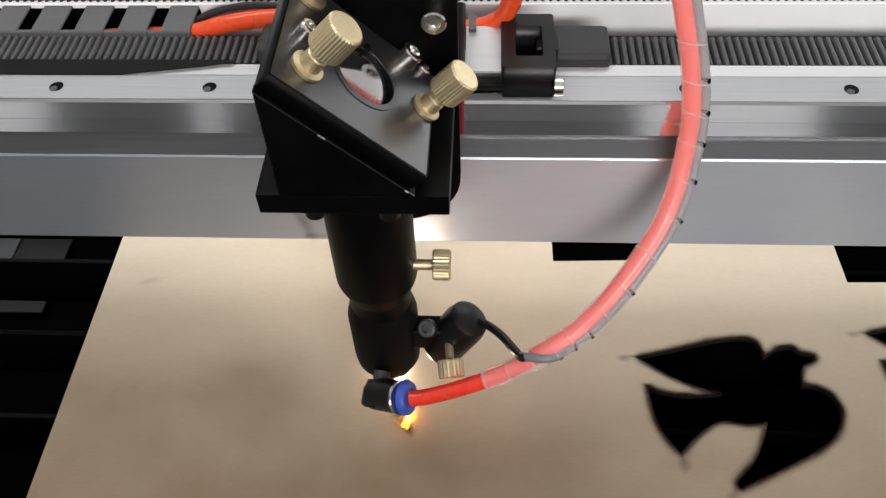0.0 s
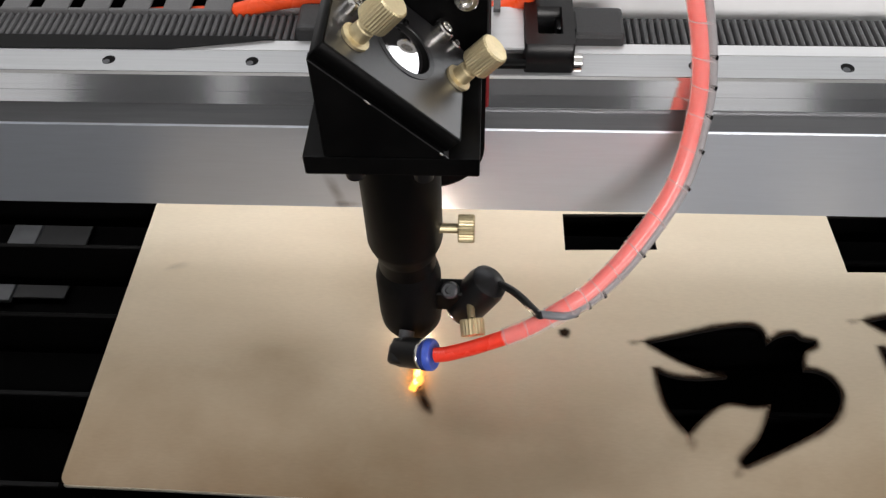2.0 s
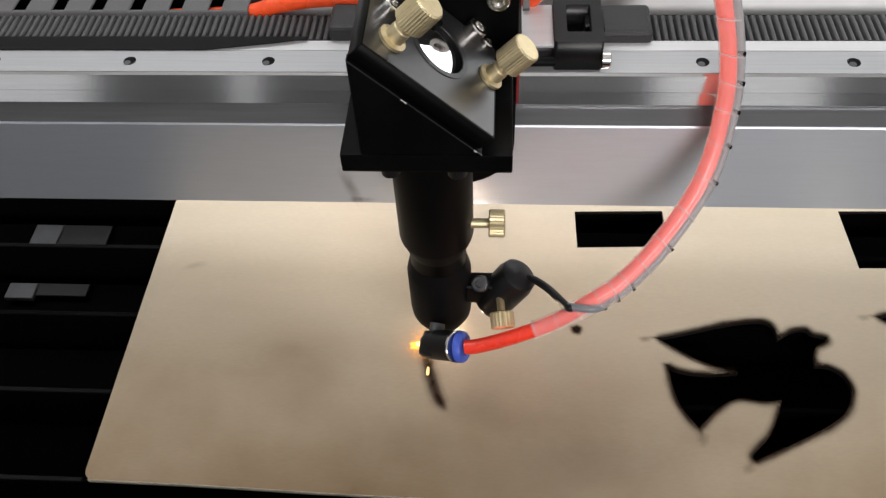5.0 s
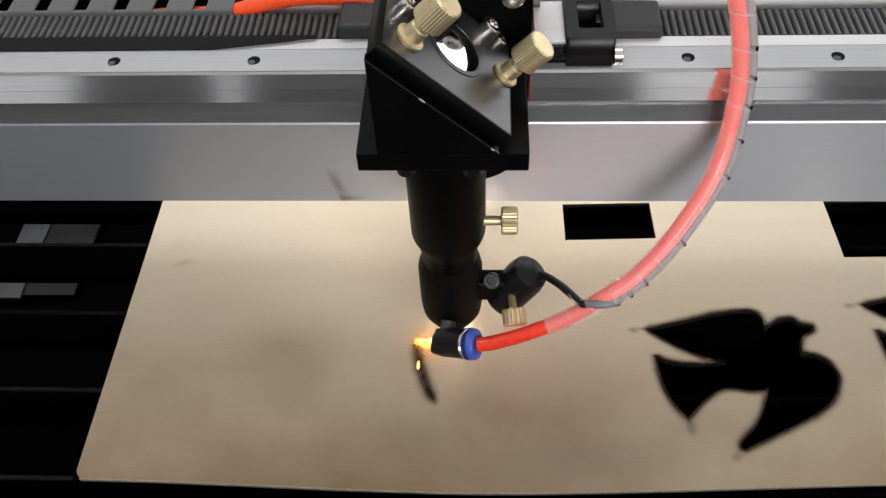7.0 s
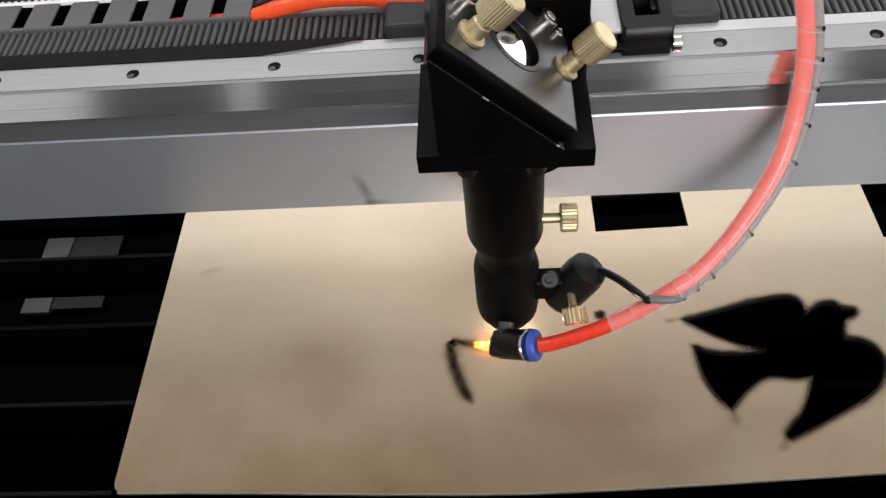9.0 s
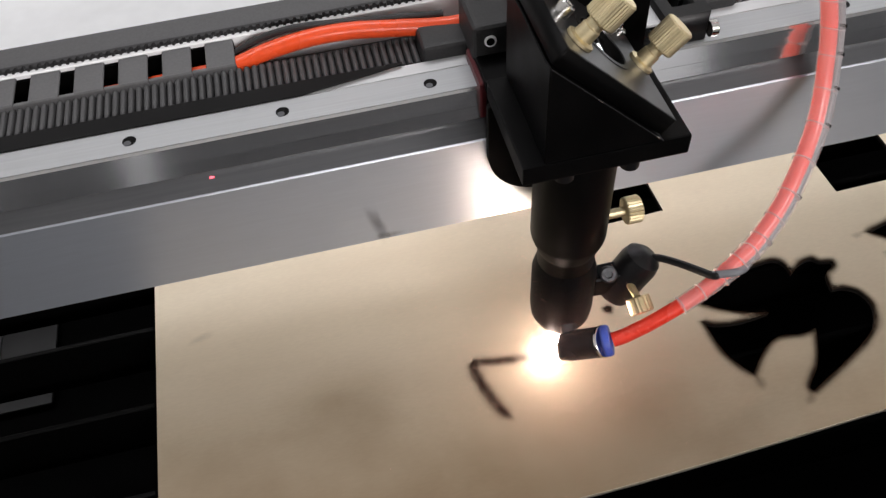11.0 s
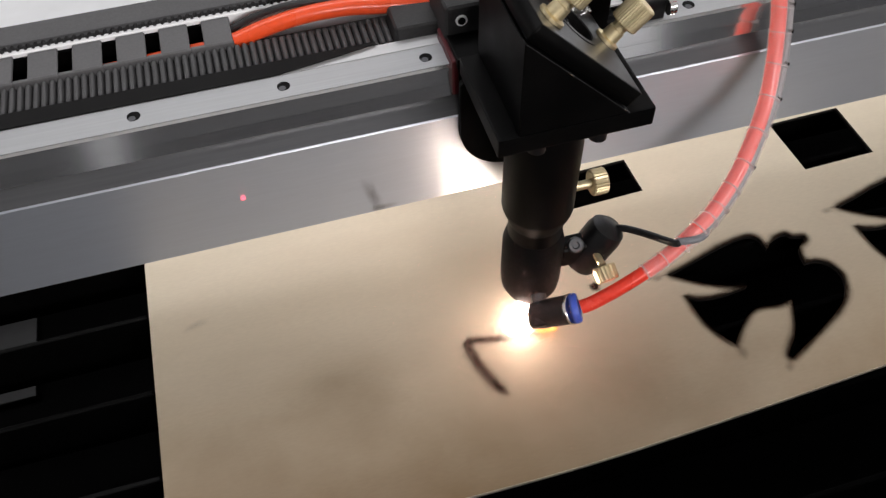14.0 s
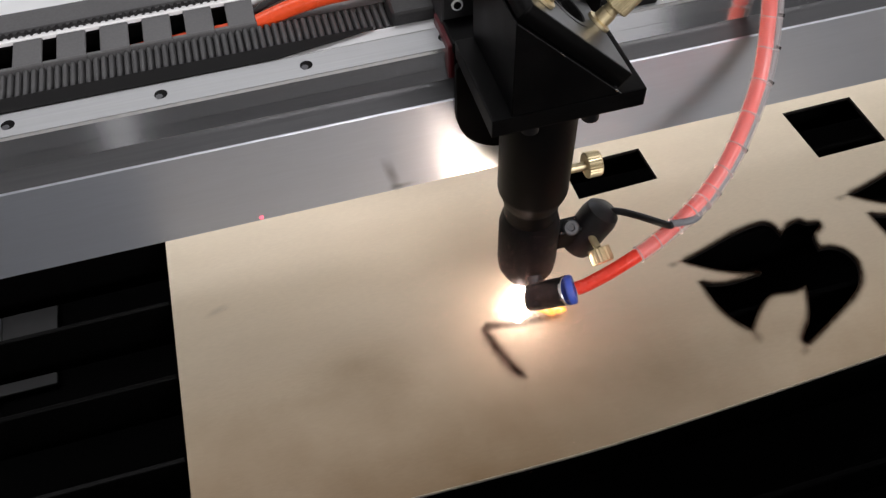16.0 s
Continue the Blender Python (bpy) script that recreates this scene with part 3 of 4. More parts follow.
# ---- the gantry ----
def gantry():
    g = thing("gantry", (300, 140, 73), "brushed aluminium gantry beam carrying a steel linear rail", "gantry")
    part("beam", prism([(110.2, 73), (170, 73), (170, 130.4), (116.2, 130.4), (108.3, 124.5), (108.18, 124.35)], -600, 1250, axis="x"), M_ALU, g)
    mark = patch(0, 0, 8.5, 2.4, 0, 0.8, 5, turn=0.05)
    wisp = patch(0, 0, 4.2, 14.5, 0, 0.72, 8, turn=0.22)
    for bm, dx, z, name in ((mark, 128.5, 75.6, "soot_mark"), (wisp, 124.6, 84.5, "soot_wisp")):
        bmesh.ops.transform(bm, matrix=Matrix.Translation((dx, 109.6, z)) @ pose(0, 0, 0, 92.0, 0, 0), verts=bm.verts)
        part(name, bm, M_SOOT, g, "brown soot stain on the beam")
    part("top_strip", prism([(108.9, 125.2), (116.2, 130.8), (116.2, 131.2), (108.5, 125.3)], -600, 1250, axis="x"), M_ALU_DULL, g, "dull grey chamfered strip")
    prof = [(116.2, 130.5), (131.2, 130.5), (131.2, 145.6), (130.6, 146.2), (116.8, 146.2), (115.9, 145.4), (115.5, 144.4), (116.6, 144.0), (115.7, 141.9), (116.3, 141.5), (114.8, 138.0), (115.1, 137.6), (113.2, 132.6), (114.6, 130.9)]
    bm = prism(prof, -600, 1250, axis="x")
    rail = part("rail", bm, M_STEEL, g, "bright ground steel linear rail")
    part("rail_top", box(-600, 1250, 116.9, 130.5, 146.25, 146.6, 0.1), M_RAILTOP, rail)
    # Flat discs on the rail: black for the holes' shade, pale for a glint.
    ring = lathe([(2.7, -0.4), (2.7, 0.06), (0.0, 0.06)], (36.0 - 600, 123.6, 146.65), n=24)
    first = part("rail_hole", ring, M_BLACK, rail, "flat black disc for a shaded screw hole")
    plug = part("hole_glint", lathe([(1.5, 0), (1.5, 0.20), (0.7, 0.24), (0, 0.2)], (36.0 - 600 - 0.7, 122.3, 146.6), n=10), M_ALU_DULL, rail, "small pale disc for the sunken screw's glint")
    for k in range(1, 30):
        twin(first, "rail_hole", dx=60 * k)
        twin(plug, "hole_glint", dx=60 * k)
    part("rear_shelf", box(-600, 1250, 131.4, 196, 128.0, 131.0, 0.3), M_CASING, g, "dull aluminium shelf behind the rail")
    part("bright_lip", box(-600, 1250, 131.8, 138.8, 131.0, 145.8, 0.4), M_BRIGHT, g, "bright raised aluminium lip")
    part("rear_cover", box(-600, 1250, 180.8, 195.5, 131.0, 149, 0.8), M_GREY, g, "dark grey rear cover plate")
    part("white_strip", box(-600, 1250, 176.4, 179.4, 131.0, 147.5, 0.4), M_WHITE, g, "white strip behind the toothed belt")
    return g


def belt(name, x0, x1, y0, y1, z, label, pitch=3.2, tooth=2.75, high=2.2):
    """A toothed belt, its teeth upwards, each one its own piece."""
    b = thing(name, ((x0 + x1) / 2, (y0 + y1) / 2, z - 1.5), label, "drive belt", "belts of the gantry")
    # Shade between the teeth is put into the near-black band.
    part("band", box(x0, x1, y0, y1, z - 1.5, z, 0.2), M_BAND, b)
    xs = [x0 + 1 + pitch * k for k in range(int((x1 - x0 - 2) / pitch))]
    bm = prism([(xs[0] + tooth * a, z - 0.05 + high * h) for a, h in ((0, 0), (1, 0), (0.93, 0.5), (0.76, 0.9), (0.5, 1), (0.24, 0.9), (0.07, 0.5))], y0, y1)
    first = part("tooth", bm, M_TOOTH, b)
    for x in xs[1:]:
        twin(first, "tooth", dx=x - xs[0])
    return b


def edge_belt():
    """The return run of the belt, standing on edge, its teeth towards the front."""
    b = thing("rear_belt", (170, 180, 140), "black toothed return belt seen on its edge", "drive belt", "belts of the gantry")
    part("band", box(-300, 640, 179.5, 180.7, 138, 149.6, 0.2), M_RUBBER, b)
    bm = prism([(-298.0, 179.6), (-296.0, 179.6), (-296.5, 178.0), (-297.5, 178.0)], 138.2, 149.5, axis="z")
    first = part("tooth", bm, M_RUBBER, b)
    for k in range(1, 292):
        twin(first, "tooth", dx=3.2 * k)
    return b


def drag_chain():
    """The cable chain on the beam; each link an open frame with a cross bar."""
    c = thing("cable_chain", (60, 160, 128), "dark grey plastic cable chain with an orange hose inside", "cable chain")
    pitch, y0, y1, top = 18.25, 158.0, 176.0, 147.2
    bm = bmesh.new()
    x = 67.8
    box(x, x + 12.2, y0, y1, top - 1.4, top, 0.4, bm=bm)
    box(x - 5.8, x + 12.4, y0 - 0.2, y0 + 1.6, 142, top - 0.3, 0.3, bm=bm)
    first = part("link", bm, M_GREY_PALE, c)
    # Shade inside the chain is put into these near-black walls.
    part("link_floor", box(-560, 80, y0, y1, 131.2, 132.4, 0.2), M_SLAT, c, "chain floor blackened for the shade inside")
    part("back_wall", box(-560, 80, y1 - 1.6, y1 + 0.2, 132.4, top - 1.5, 0.2), M_SLAT, c, "chain back wall blackened for the shade inside")
    part("front_wall", box(-560, 80, y0 + 0.1, y0 + 1.4, 132.4, top - 1.5, 0.2), M_SLAT, c, "chain front wall blackened for the shade inside")
    for k in range(1, 34):
        twin(first, "link", dx=-pitch * k)
    part("hose", tube(smooth_line([(-560, 165, 136.6), (-40, 164.5, 136.8), (20, 164.4, 138.5), (50, 164, 140.0), (76, 163.2, 141.9), (94, 162.5, 147.2), (112, 161.5, 150.8), (130, 160.5, 151.4), (148, 158, 150.5), (176, 154, 150), (206, 150, 158), (214, 140, 190)], 6), 3.7), M_ORANGE, c, "orange-red hose running out of the chain", smooth=True)
    part("lead", tube(smooth_line([(76, 170, 142), (90, 169, 149), (108, 166, 154), (135, 164, 153), (170, 160, 152)], 6), 1.5, 10), M_RUBBER, c, "thin black lead beside the hose", smooth=True)
    return c


# ---- the laser head ----
HOSE = [(190.5, 48.3, 44.6), (197, 48.0, 46.8), (212, 48.6, 54), (230, 51.0, 63.5), (246.5, 55.3, 75.4), (257.5, 60.5, 81.5), (271.5, 70.3, 95.2), (287.5, 88.0, 115),
        (293, 102.5, 139), (292, 111.5, 160), (284.5, 121, 188), (274, 130, 220), (258, 143, 262), (240, 157, 300)]
AX, AY = 177.3, 80.5
RING = (155.3, 126.1, 160.2)
U = Vector((0.719, 0, -0.695))
N = Vector((0.695, 0, 0.719))
MID = Vector((181.7, 75.0, 188.0))


def on_mirror(u, v, h=0.0):
    """A place on the slanted plate: u down the slope, v to the back, h off its face."""
    return MID + U * u + Vector((0, v, 0)) + N * h


def knob(parent, u, v, name="adjusting_knob"):
    o = on_mirror(u, v)
    k = part(name, lathe([(0.5, 19.6), (5.2, 19.6), (5.8, 19.0), (5.8, 9.4), (5.2, 8.8), (0.5, 8.8)][::-1], o, N, 68, knurl=0.22), M_BRASS, parent, "knurled brass adjusting knob")
    part("stem", lathe([(5.0, 0.0), (5.2, 0.4), (5.2, 1.4), (3.6, 2.0), (3.4, 6.0), (3.0, 6.4), (3.0, 9.5)], o, N, 28), M_BRASS, k, "turned brass stem")
    return k


def socket_screw(parent, place, axis, r=3.4, h=3.2, name="cap_screw", mat=None):
    s = part(name, lathe([(r, 0), (r, h - 0.5), (r - 0.5, h), (r * 0.55, h), (r * 0.5, h - 1.3), (0, h - 1.3)], place, axis, 24), mat or M_CHROME, parent, "steel socket-head screw", smooth=True)
    return s


def laser_head():
    h = thing("cutting_head", (AX, AY, 34), "black anodised laser cutting head with brass knobs and angled mirror mount", "laser head")
    part("bottom_plate", box(147.6, 208.9, 54.2, 103, 152.4, 161, 0.8, 2), M_BLACK, h)
    low = [p for p in rounded(148.5, 210.5, 93, 200, 25, 10) if p[1] < 130]
    part("back_plate", prism(sorted(low, key=lambda p: math.atan2(p[1] - 140, p[0] - 179)) + [(210.5, 238), (158.5, 238), (158.5, 156), (148.5, 144)], 104.6, 107.8, bevel=0.4), M_BLACK, h, "black carriage plate with rounded lower corners")
    tri = [(155.4, 161.1), (197.4, 161.1), (155.4, 201.6)]
    part("mirror_block", prism(tri, 57, 104, bevel=0.7), M_BLACK, h)
    tri2 = [(155.2, 161.1), (198.4, 161.1), (155.2, 202.8)]
    part("front_gusset", prism(tri2, 54.3, 58.5, bevel=0.5), M_BLACK, h)
    gus = part("gusset_rim", prism([(155.6, 202.2), (198.0, 161.3), (198.2, 161.5), (155.8, 202.4)], 53.9, 54.35), M_RIM, h, "thin rubbed edge of the gusset")
    for at, long in ((0.37, 2.6), (0.93, 1.4)):
        p, d = Vector((155.8 + 42.4 * at, 53.75, 202.3 - 40.9 * at)), Vector((0.72, 0, -0.694))
        part("worn_spot", rod(p, p + d * long, 0.32, 8), M_CHROME, gus, "bright bare metal scratch")
    mp = part("mirror_plate", bored(-29.2, 28.8, -19.6, 29.0, -7.0, 0.0, 0.8), M_BLACK, h, "slanted black mirror plate with paler face")
    # The face's grey sheen is put into its colour.
    part("plate_face", bored(-28.5, 28.1, -18.9, 28.3, 0.02, 0.14, 0.6), M_BLACK_FACE, mp, "upper face with a grey sheen in its colour")
    c = on_mirror(1.5, 6.0)
    part("mirror_ring", on_slope([ring_line(12.9), ring_line(10.95)], 0.1, 0.5), M_RIM, mp, "round black retaining ring")
    part("mirror", lathe([(10.6, -4.4), (10.6, -2.8), (10.3, -2.6), (0, -2.6)], c - N * 0.8, (0.66, -0.19, 0.72), 56), M_MIRROR, mp, "round polished laser mirror")
    # A black stud stands in for a small shaded notch.
    part("notch", lathe([(1.2, 0.0), (1.2, 1.2), (0.8, 1.6), (0, 1.6)], on_mirror(0.0, 17.6), N, 12), M_BLACK, mp, "small black stud for a dark notch")
    knob(h, -18.6, -8.2)
    knob(h, 25.4, 9.8)
    knob(h, -22.5, 22.5)
    socket_screw(h, on_mirror(15.4, 26.0), N, 4.0, 5.2)
    socket_screw(h, on_mirror(23.0, 27.0), N, 2.4, 2.2)
    socket_screw(h, on_mirror(-22.0, 4.0), N, 3.0, 4.6)
    socket_screw(h, (203, 104.6, 192), (0, -1, 0), 4.2, 4.8)
    tubep = part("lens_tube", lathe([(16.0, 152.3), (16.3, 150), (16.3, 89.5), (15.9, 87.5), (13.2, 79.6), (12.8, 78.4), (12.8, 55)], (AX, AY, 0), n=56), M_BLACK, h, "black upper lens tube", smooth=True)
    part("focus_barrel", lathe([(12.9, 70.5), (14.2, 65), (14.8, 62), (14.8, 36), (14.2, 30), (11.0, 23), (10.2, 22.2), (4.2, 22.2), (3.8, 25), (0, 25)], (AX, AY, 0), n=56), M_BARREL, h, "black tapered lower barrel", smooth=True)
    part("nozzle_tip", lathe([(6.5, 22.4), (6.1, 19.0), (4.6, 17.8), (2.0, 17.6), (2.0, 21)], (AX, AY, 0), n=32), M_BLACK, h, "small steel nozzle tip", smooth=True)
    for x, y in ((164.5, 59), (189, 58.6), (160, 92), (199, 92)):
        socket_screw(h, (x, y, 152.3), (0, 0, -1), 3.6, 5.0, "plate_screw", M_PLASTIC)
    s = part("thumb_screw", lathe([(5.6, 0.0), (6.0, 0.6), (6.0, 6.4), (5.3, 7.0), (2.4, 7.0), (2.0, 6.2), (0, 6.2)], (200.2, 77, 98), (1, 0, 0), 52, knurl=0.4), M_BRASS, h, "knurled brass focus screw")
    part("stem", rod((192, 77, 98), (200.4, 77, 98), 2.1), M_BRASS, s)
    # the air fitting in front of the nozzle
    way = Vector((0.70, -0.42, 0.58)).normalized()
    near, far = Vector((173.0, 58.2, 31.0)), Vector((187.2, 49.6, 42.8))
    e = part("air_elbow", rod(near, far, 7.1, 30, chamfer=2.0), M_PLASTIC, h, "black plastic push-in elbow", smooth=True)
    part("elbow_port", lathe([(5.2, -6.4), (6.6, -5.4), (6.9, -4.0), (6.9, 1.6), (6.2, 3.0), (5.6, 5.5), (0, 5.5)], near + way * 3.0, (0.12, 0.86, 0.42), 30), M_PLASTIC, e, "upright port of the elbow", smooth=True)
    part("thread", lathe([(4.6, 0), (4.6, 0.8), (3.6, 1.2), (3.6, 6.0)], near + way * 3.0 + Vector((0.5, 3.4, 1.7)), (0.12, 0.86, 0.42), 20), M_ALU_DULL, e, "plated thread of the fitting")
    part("clip_ring", lathe([(7.15, 0), (7.5, 0.3), (7.5, 1.3), (7.15, 1.6)], far - way * 1.4, way, 32), M_CHROME, e, "bright clip ring", smooth=True)
    part("collar", lathe([(6.4, -0.6), (7.3, 0.2), (7.3, 2.2), (6.6, 3.2), (4.2, 3.2), (3.8, 2.6), (0, 2.6)], far, (0.93, -0.2, 0.31), 36), M_BLUE, e, "blue plastic release collar", smooth=True)
    # the red-dot pointer on its clamp
    d = Vector((0.50, 0.02, 0.866)).normalized()
    p0 = Vector((204.4, 77.0, 44.4))
    ptr = part("dot_pointer", lathe([(6.0, -7.5), (8.4, -6.2), (9.3, -4.0), (9.5, 15.5), (8.6, 19.6), (5.4, 22.2), (0, 22.6)], p0, d, 36), M_PLASTIC, h, "black laser pointer barrel", smooth=True)
    part("clamp_arm", box(189.5, 204, 72.5, 82, 44.5, 57.5, 2.2, 3), M_BLACK, ptr)
    part("clamp_screw", lathe([(3.9, 0), (3.9, 3.6), (3.2, 4.2), (1.8, 4.2), (1.6, 3), (0, 3)], (197.0, 75.2, 57.0), (-0.25, -0.6, 0.75), 24), M_ALU_DULL, ptr, "dull steel clamp screw", smooth=True)
    kn = part("clamp_knob", lathe([(5.0, 0), (5.5, 0.6), (5.5, 7.2), (4.8, 7.8), (0, 7.8)], (206.4, 62.5, 53.0), (0.12, -0.85, -0.5), 40, knurl=0.3), M_BRASS, ptr, "small knurled brass knob")
    part("stem", rod((205.0, 77, 54.0), (206.4, 62.5, 53.0), 1.8, 12), M_BRASS, kn)
    part("wire", tube(smooth_line([(212.0, 77.5, 57.5), (219.0, 75.8, 61.2), (227, 68.0, 64.0), hose_lines()[2][0], hose_lines()[2][1]], 6), 1.8, 10), M_WIRE, ptr, "thin black pointer lead", smooth=True)
    # the sliding carriage and belt clamps
    car = part("guide_block", box(149, 208, 110, 139, 147.5, 153.5, 1.2, 2), M_BLACK, h, "black linear guide block")
    part("red_seal", box(147.4, 150.4, 112.0, 136, 133.0, 151, 0.7), M_RED_SEAL, car, "dark red wiper seal")
    part("red_seal", box(208.4, 211.8, 112.0, 136, 133, 152, 0.7), M_RED_BRIGHT, car, "red wiper seal")
    part("mount_block", box(166, 212, 108, 144, 163.1, 171, 1.0), M_BLACK, h)
    bm = sheet([rounded(225.5, 245, 118, 150, 1.2, 3), rounded(230.5, 240.5, 124.5, 142.5, 0.8, 3)], 147, 161, "clamp")
    cl = part("belt_clamp", bm, M_PLASTIC, h, "black belt clamp with an open window")
    part("clamp_jaw", box(238.5, 247, 134.5, 148, 143.2, 156, 1.5, 2), M_PLASTIC, cl)
    part("belt_boot", box(245.5, 267.5, 137.0, 157.0, 142.8, 151.4, 3.2, 4), M_RUBBER, cl, "black boot round the belt end")
    for y in (117, 143):
        part("tension_rod", rod((208, y, 152), (226, y, 152), 2.0), M_BLACK, cl, "black tension screw")
    part("nut", lathe([(3.6, 0), (3.6, 2.8), (0, 2.8)], (213, 146, 159.5), (1, 0, 0), 6), M_GREY, cl, "dark hexagon nut")
    part("end_screw", lathe([(3.4, 0), (3.4, 3.0), (2.6, 3.6), (0, 3.6)], (244.6, 117, 153), (1, 0, 0), 18), M_CHROME, cl, "plated screw end", smooth=True)
    part("spacer_plate", box(212.0, 225.4, 121, 148, 155.6, 157, 0.2), M_BRIGHT, cl, "bright aluminium spacer plate")
    cb = part("left_clamp", box(148.5, 169, 126, 153.5, 147.6, 167, 4.0, 5), M_RUBBER, h, "black belt clamp block")
    # Dark reflection and shadow beside the belt, laid in as a black strip.
    part("belt_shade", prism([(-480, 130.6), (78, 130.6), (108, 135.4), (121, 138.0), (121, 139.4), (-480, 139.4)], 146.8, 147.3, axis="z"), M_BAND, cb, "thin black strip for the dark reflection under the belt")
    part("belt_boot", box(130, 151, 138.5, 157.5, 142.8, 152.0, 3.6, 5), M_RUBBER, cb, "black boot round the belt end")
    # White paint stands in for the steel ring's glint.
    part("ring_screw", lathe([(2.5, 0), (2.5, 0.8), (2.3, 1.0), (1.5, 1.0)], RING, (-0.05, -1, 0.1), 26), M_WHITE, cb, "steel screw ring painted white for its glint", smooth=True)
    part("socket", lathe([(1.7, 0.9), (1.7, 1.1), (0, 1.1)], RING, (-0.05, -1, 0.1), 12), M_BLACK, cb, "dark socket of the screw")
    socket_screw(cb, (156, 147, 166.9), (0, 0, 1), 3.2, 1.6)
    return h


def ring_line(r):
    return [(1.5 + r * math.cos(radians(7.5 * k)), 6.0 + r * math.sin(radians(7.5 * k))) for k in range(48)]


def on_slope(outlines, h0, h1):
    """A flat piece lying on the slope of the mirror mount."""
    bm = sheet(outlines, h0, h1, "plate")
    m = Matrix((U, (0, 1, 0), N)).transposed().to_4x4()
    bmesh.ops.transform(bm, matrix=Matrix.Translation(MID) @ m, verts=bm.verts)
    return bm


def bored(u0, u1, v0, v1, h0, h1, r):
    """A plate with rounded corners and the bore for the mirror."""
    return on_slope([rounded(u0, u1, v0, v1, r, 3), ring_line(10.9)], h0, h1)


def hose_lines():
    """The middle line of the hose, its outward sides, and the line of the lead that joins it inside the wrap."""
    line = smooth_line(HOSE, 10)
    outs, lead = [], []
    for k, p in enumerate(line):
        d = (line[min(k + 1, len(line) - 1)] - line[max(k - 1, 0)]).normalized()
        out = Vector((d.z, -0.25, -d.x))
        out = (out - d * out.dot(d)).normalized()
        outs.append((d, out))
        if k >= 34:
            front = d.cross(out)
            front = -front if front.y > 0 else front
            a = radians(172) * max(0.0, 1 - (k - 34) / 8)
            lead.append(p + 4.5 * (math.cos(a) * out + math.sin(a) * front))
    return line, outs, lead


def air_hose():
    a = thing("air_hose", (190.5, 48.3, 44.6), "red air hose in a clear milky spiral wrap", "air hose")
    line, outs, lead = hose_lines()
    part("hose", tube(line, 3.35, 20), M_RED, a, "glossy red air hose", smooth=True)
    part("lead", tube(lead, 1.7, 12), M_LEAD, a, "grey lead beside the hose", smooth=True)
    shift = [1.2 * min(1.0, max(0.0, (k - 30) / 8)) for k in range(len(line))]
    rad = [4.1 + 0.9 * min(1.0, max(0.0, (k - 30) / 8)) for k in range(len(line))]
    mid = [p + outs[k][1] * shift[k] for k, p in enumerate(line)]
    per = 5
    for i in range(25, len(line) - per, per):
        wide = rad[i]
        part("wrap_turn", tube(mid[i:i + per + 1], wide, 22, caps=False), M_WRAP, a, "", smooth=True)
        p = mid[i]
        d, out = outs[i]
        slant = 0.30 + 0.16 * noise.noise(Vector((i * 0.37, 2, 1)))
        tilt = (d + slant * out + Vector((0, 0.2, 0))).normalized()
        part("wrap_edge", lathe([(wide + 0.04, -0.13), (wide + 0.18, -0.13), (wide + 0.18, 0.13), (wide + 0.04, 0.13)], p, tilt, 30), M_WRAP_EDGE, a, "pale edge of the wrap")
        if i > 35 and noise.noise(Vector((i * 0.7, 0, 3))) > -0.2:
            side = (out + Vector((0, -0.55, 0))).normalized()
            side = (side - d * side.dot(d)).normalized()
            turn = Matrix((side, d, side.cross(d))).transposed().to_4x4()
            long = 2.6 + 1.6 * noise.noise(Vector((i * 0.31, 5, 2)))
            bm = prism([(-long, -0.2), (0.5, -1.5), (0.7, -0.1), (-long + 0.5, 0.7)], -0.6, 0.6, axis="z")
            bmesh.ops.transform(bm, matrix=Matrix.Translation(p + side * (wide - 0.1) + d * 1.3) @ turn, verts=bm.verts)
            part("wrap_gap", bm, M_SLAT, a, "dark gap between two turns")
    return a


# ---- fire ----
def laser_fire():
    f = thing("laser_fire", (SPOT[0], SPOT[1], 0.4), "white-hot burning spot under the laser nozzle", "flame")
    x, y = SPOT
    part("core", blob((x, y, 0.95), 4.0, 4.0, 0.45, 0.15, 3, 1), M_CORE, f, "white-hot core", smooth=True)
    return f


def haze(centre, spread, count, size, seed, flat=1.0):
    """A cloud of tiny glowing flakes, thick in the middle and thinning outwards."""
    r = np.random.RandomState(seed)
    at = r.normal(0, 1, (count, 3)) * np.array([spread, spread, spread * flat]) + np.array(centre)
    at = at[at[:, 2] > 0.3]
    n = len(at)
    corner = np.array([(1, 1, 1), (1, -1, -1), (-1, 1, -1), (-1, -1, 1)]) * size * 0.5
    spin = np.linalg.qr(r.normal(0, 1, (n, 3, 3)))[0]
    verts = (at[:, None, :] + np.einsum("nij,kj->nki", spin, corner)).reshape(-1, 3)
    faces = (4 * np.arange(n)[:, None, None] + np.array([(0, 1, 2), (0, 2, 3), (0, 3, 1), (1, 3, 2)])).reshape(-1, 3)
    return verts, faces


def glow_flakes(name, cloud, mat, parent, label):
    verts, faces = cloud
    me = bpy.data.meshes.new(name)
    me.from_pydata(((verts - np.array(BASE[parent])) * MM).tolist(), [], faces.tolist())
    me.materials.append(mat)
    ob = new(name, me)
    ob.parent = parent
    BASE[ob] = BASE[parent]
    return tagged(ob, label, kind="stuff")


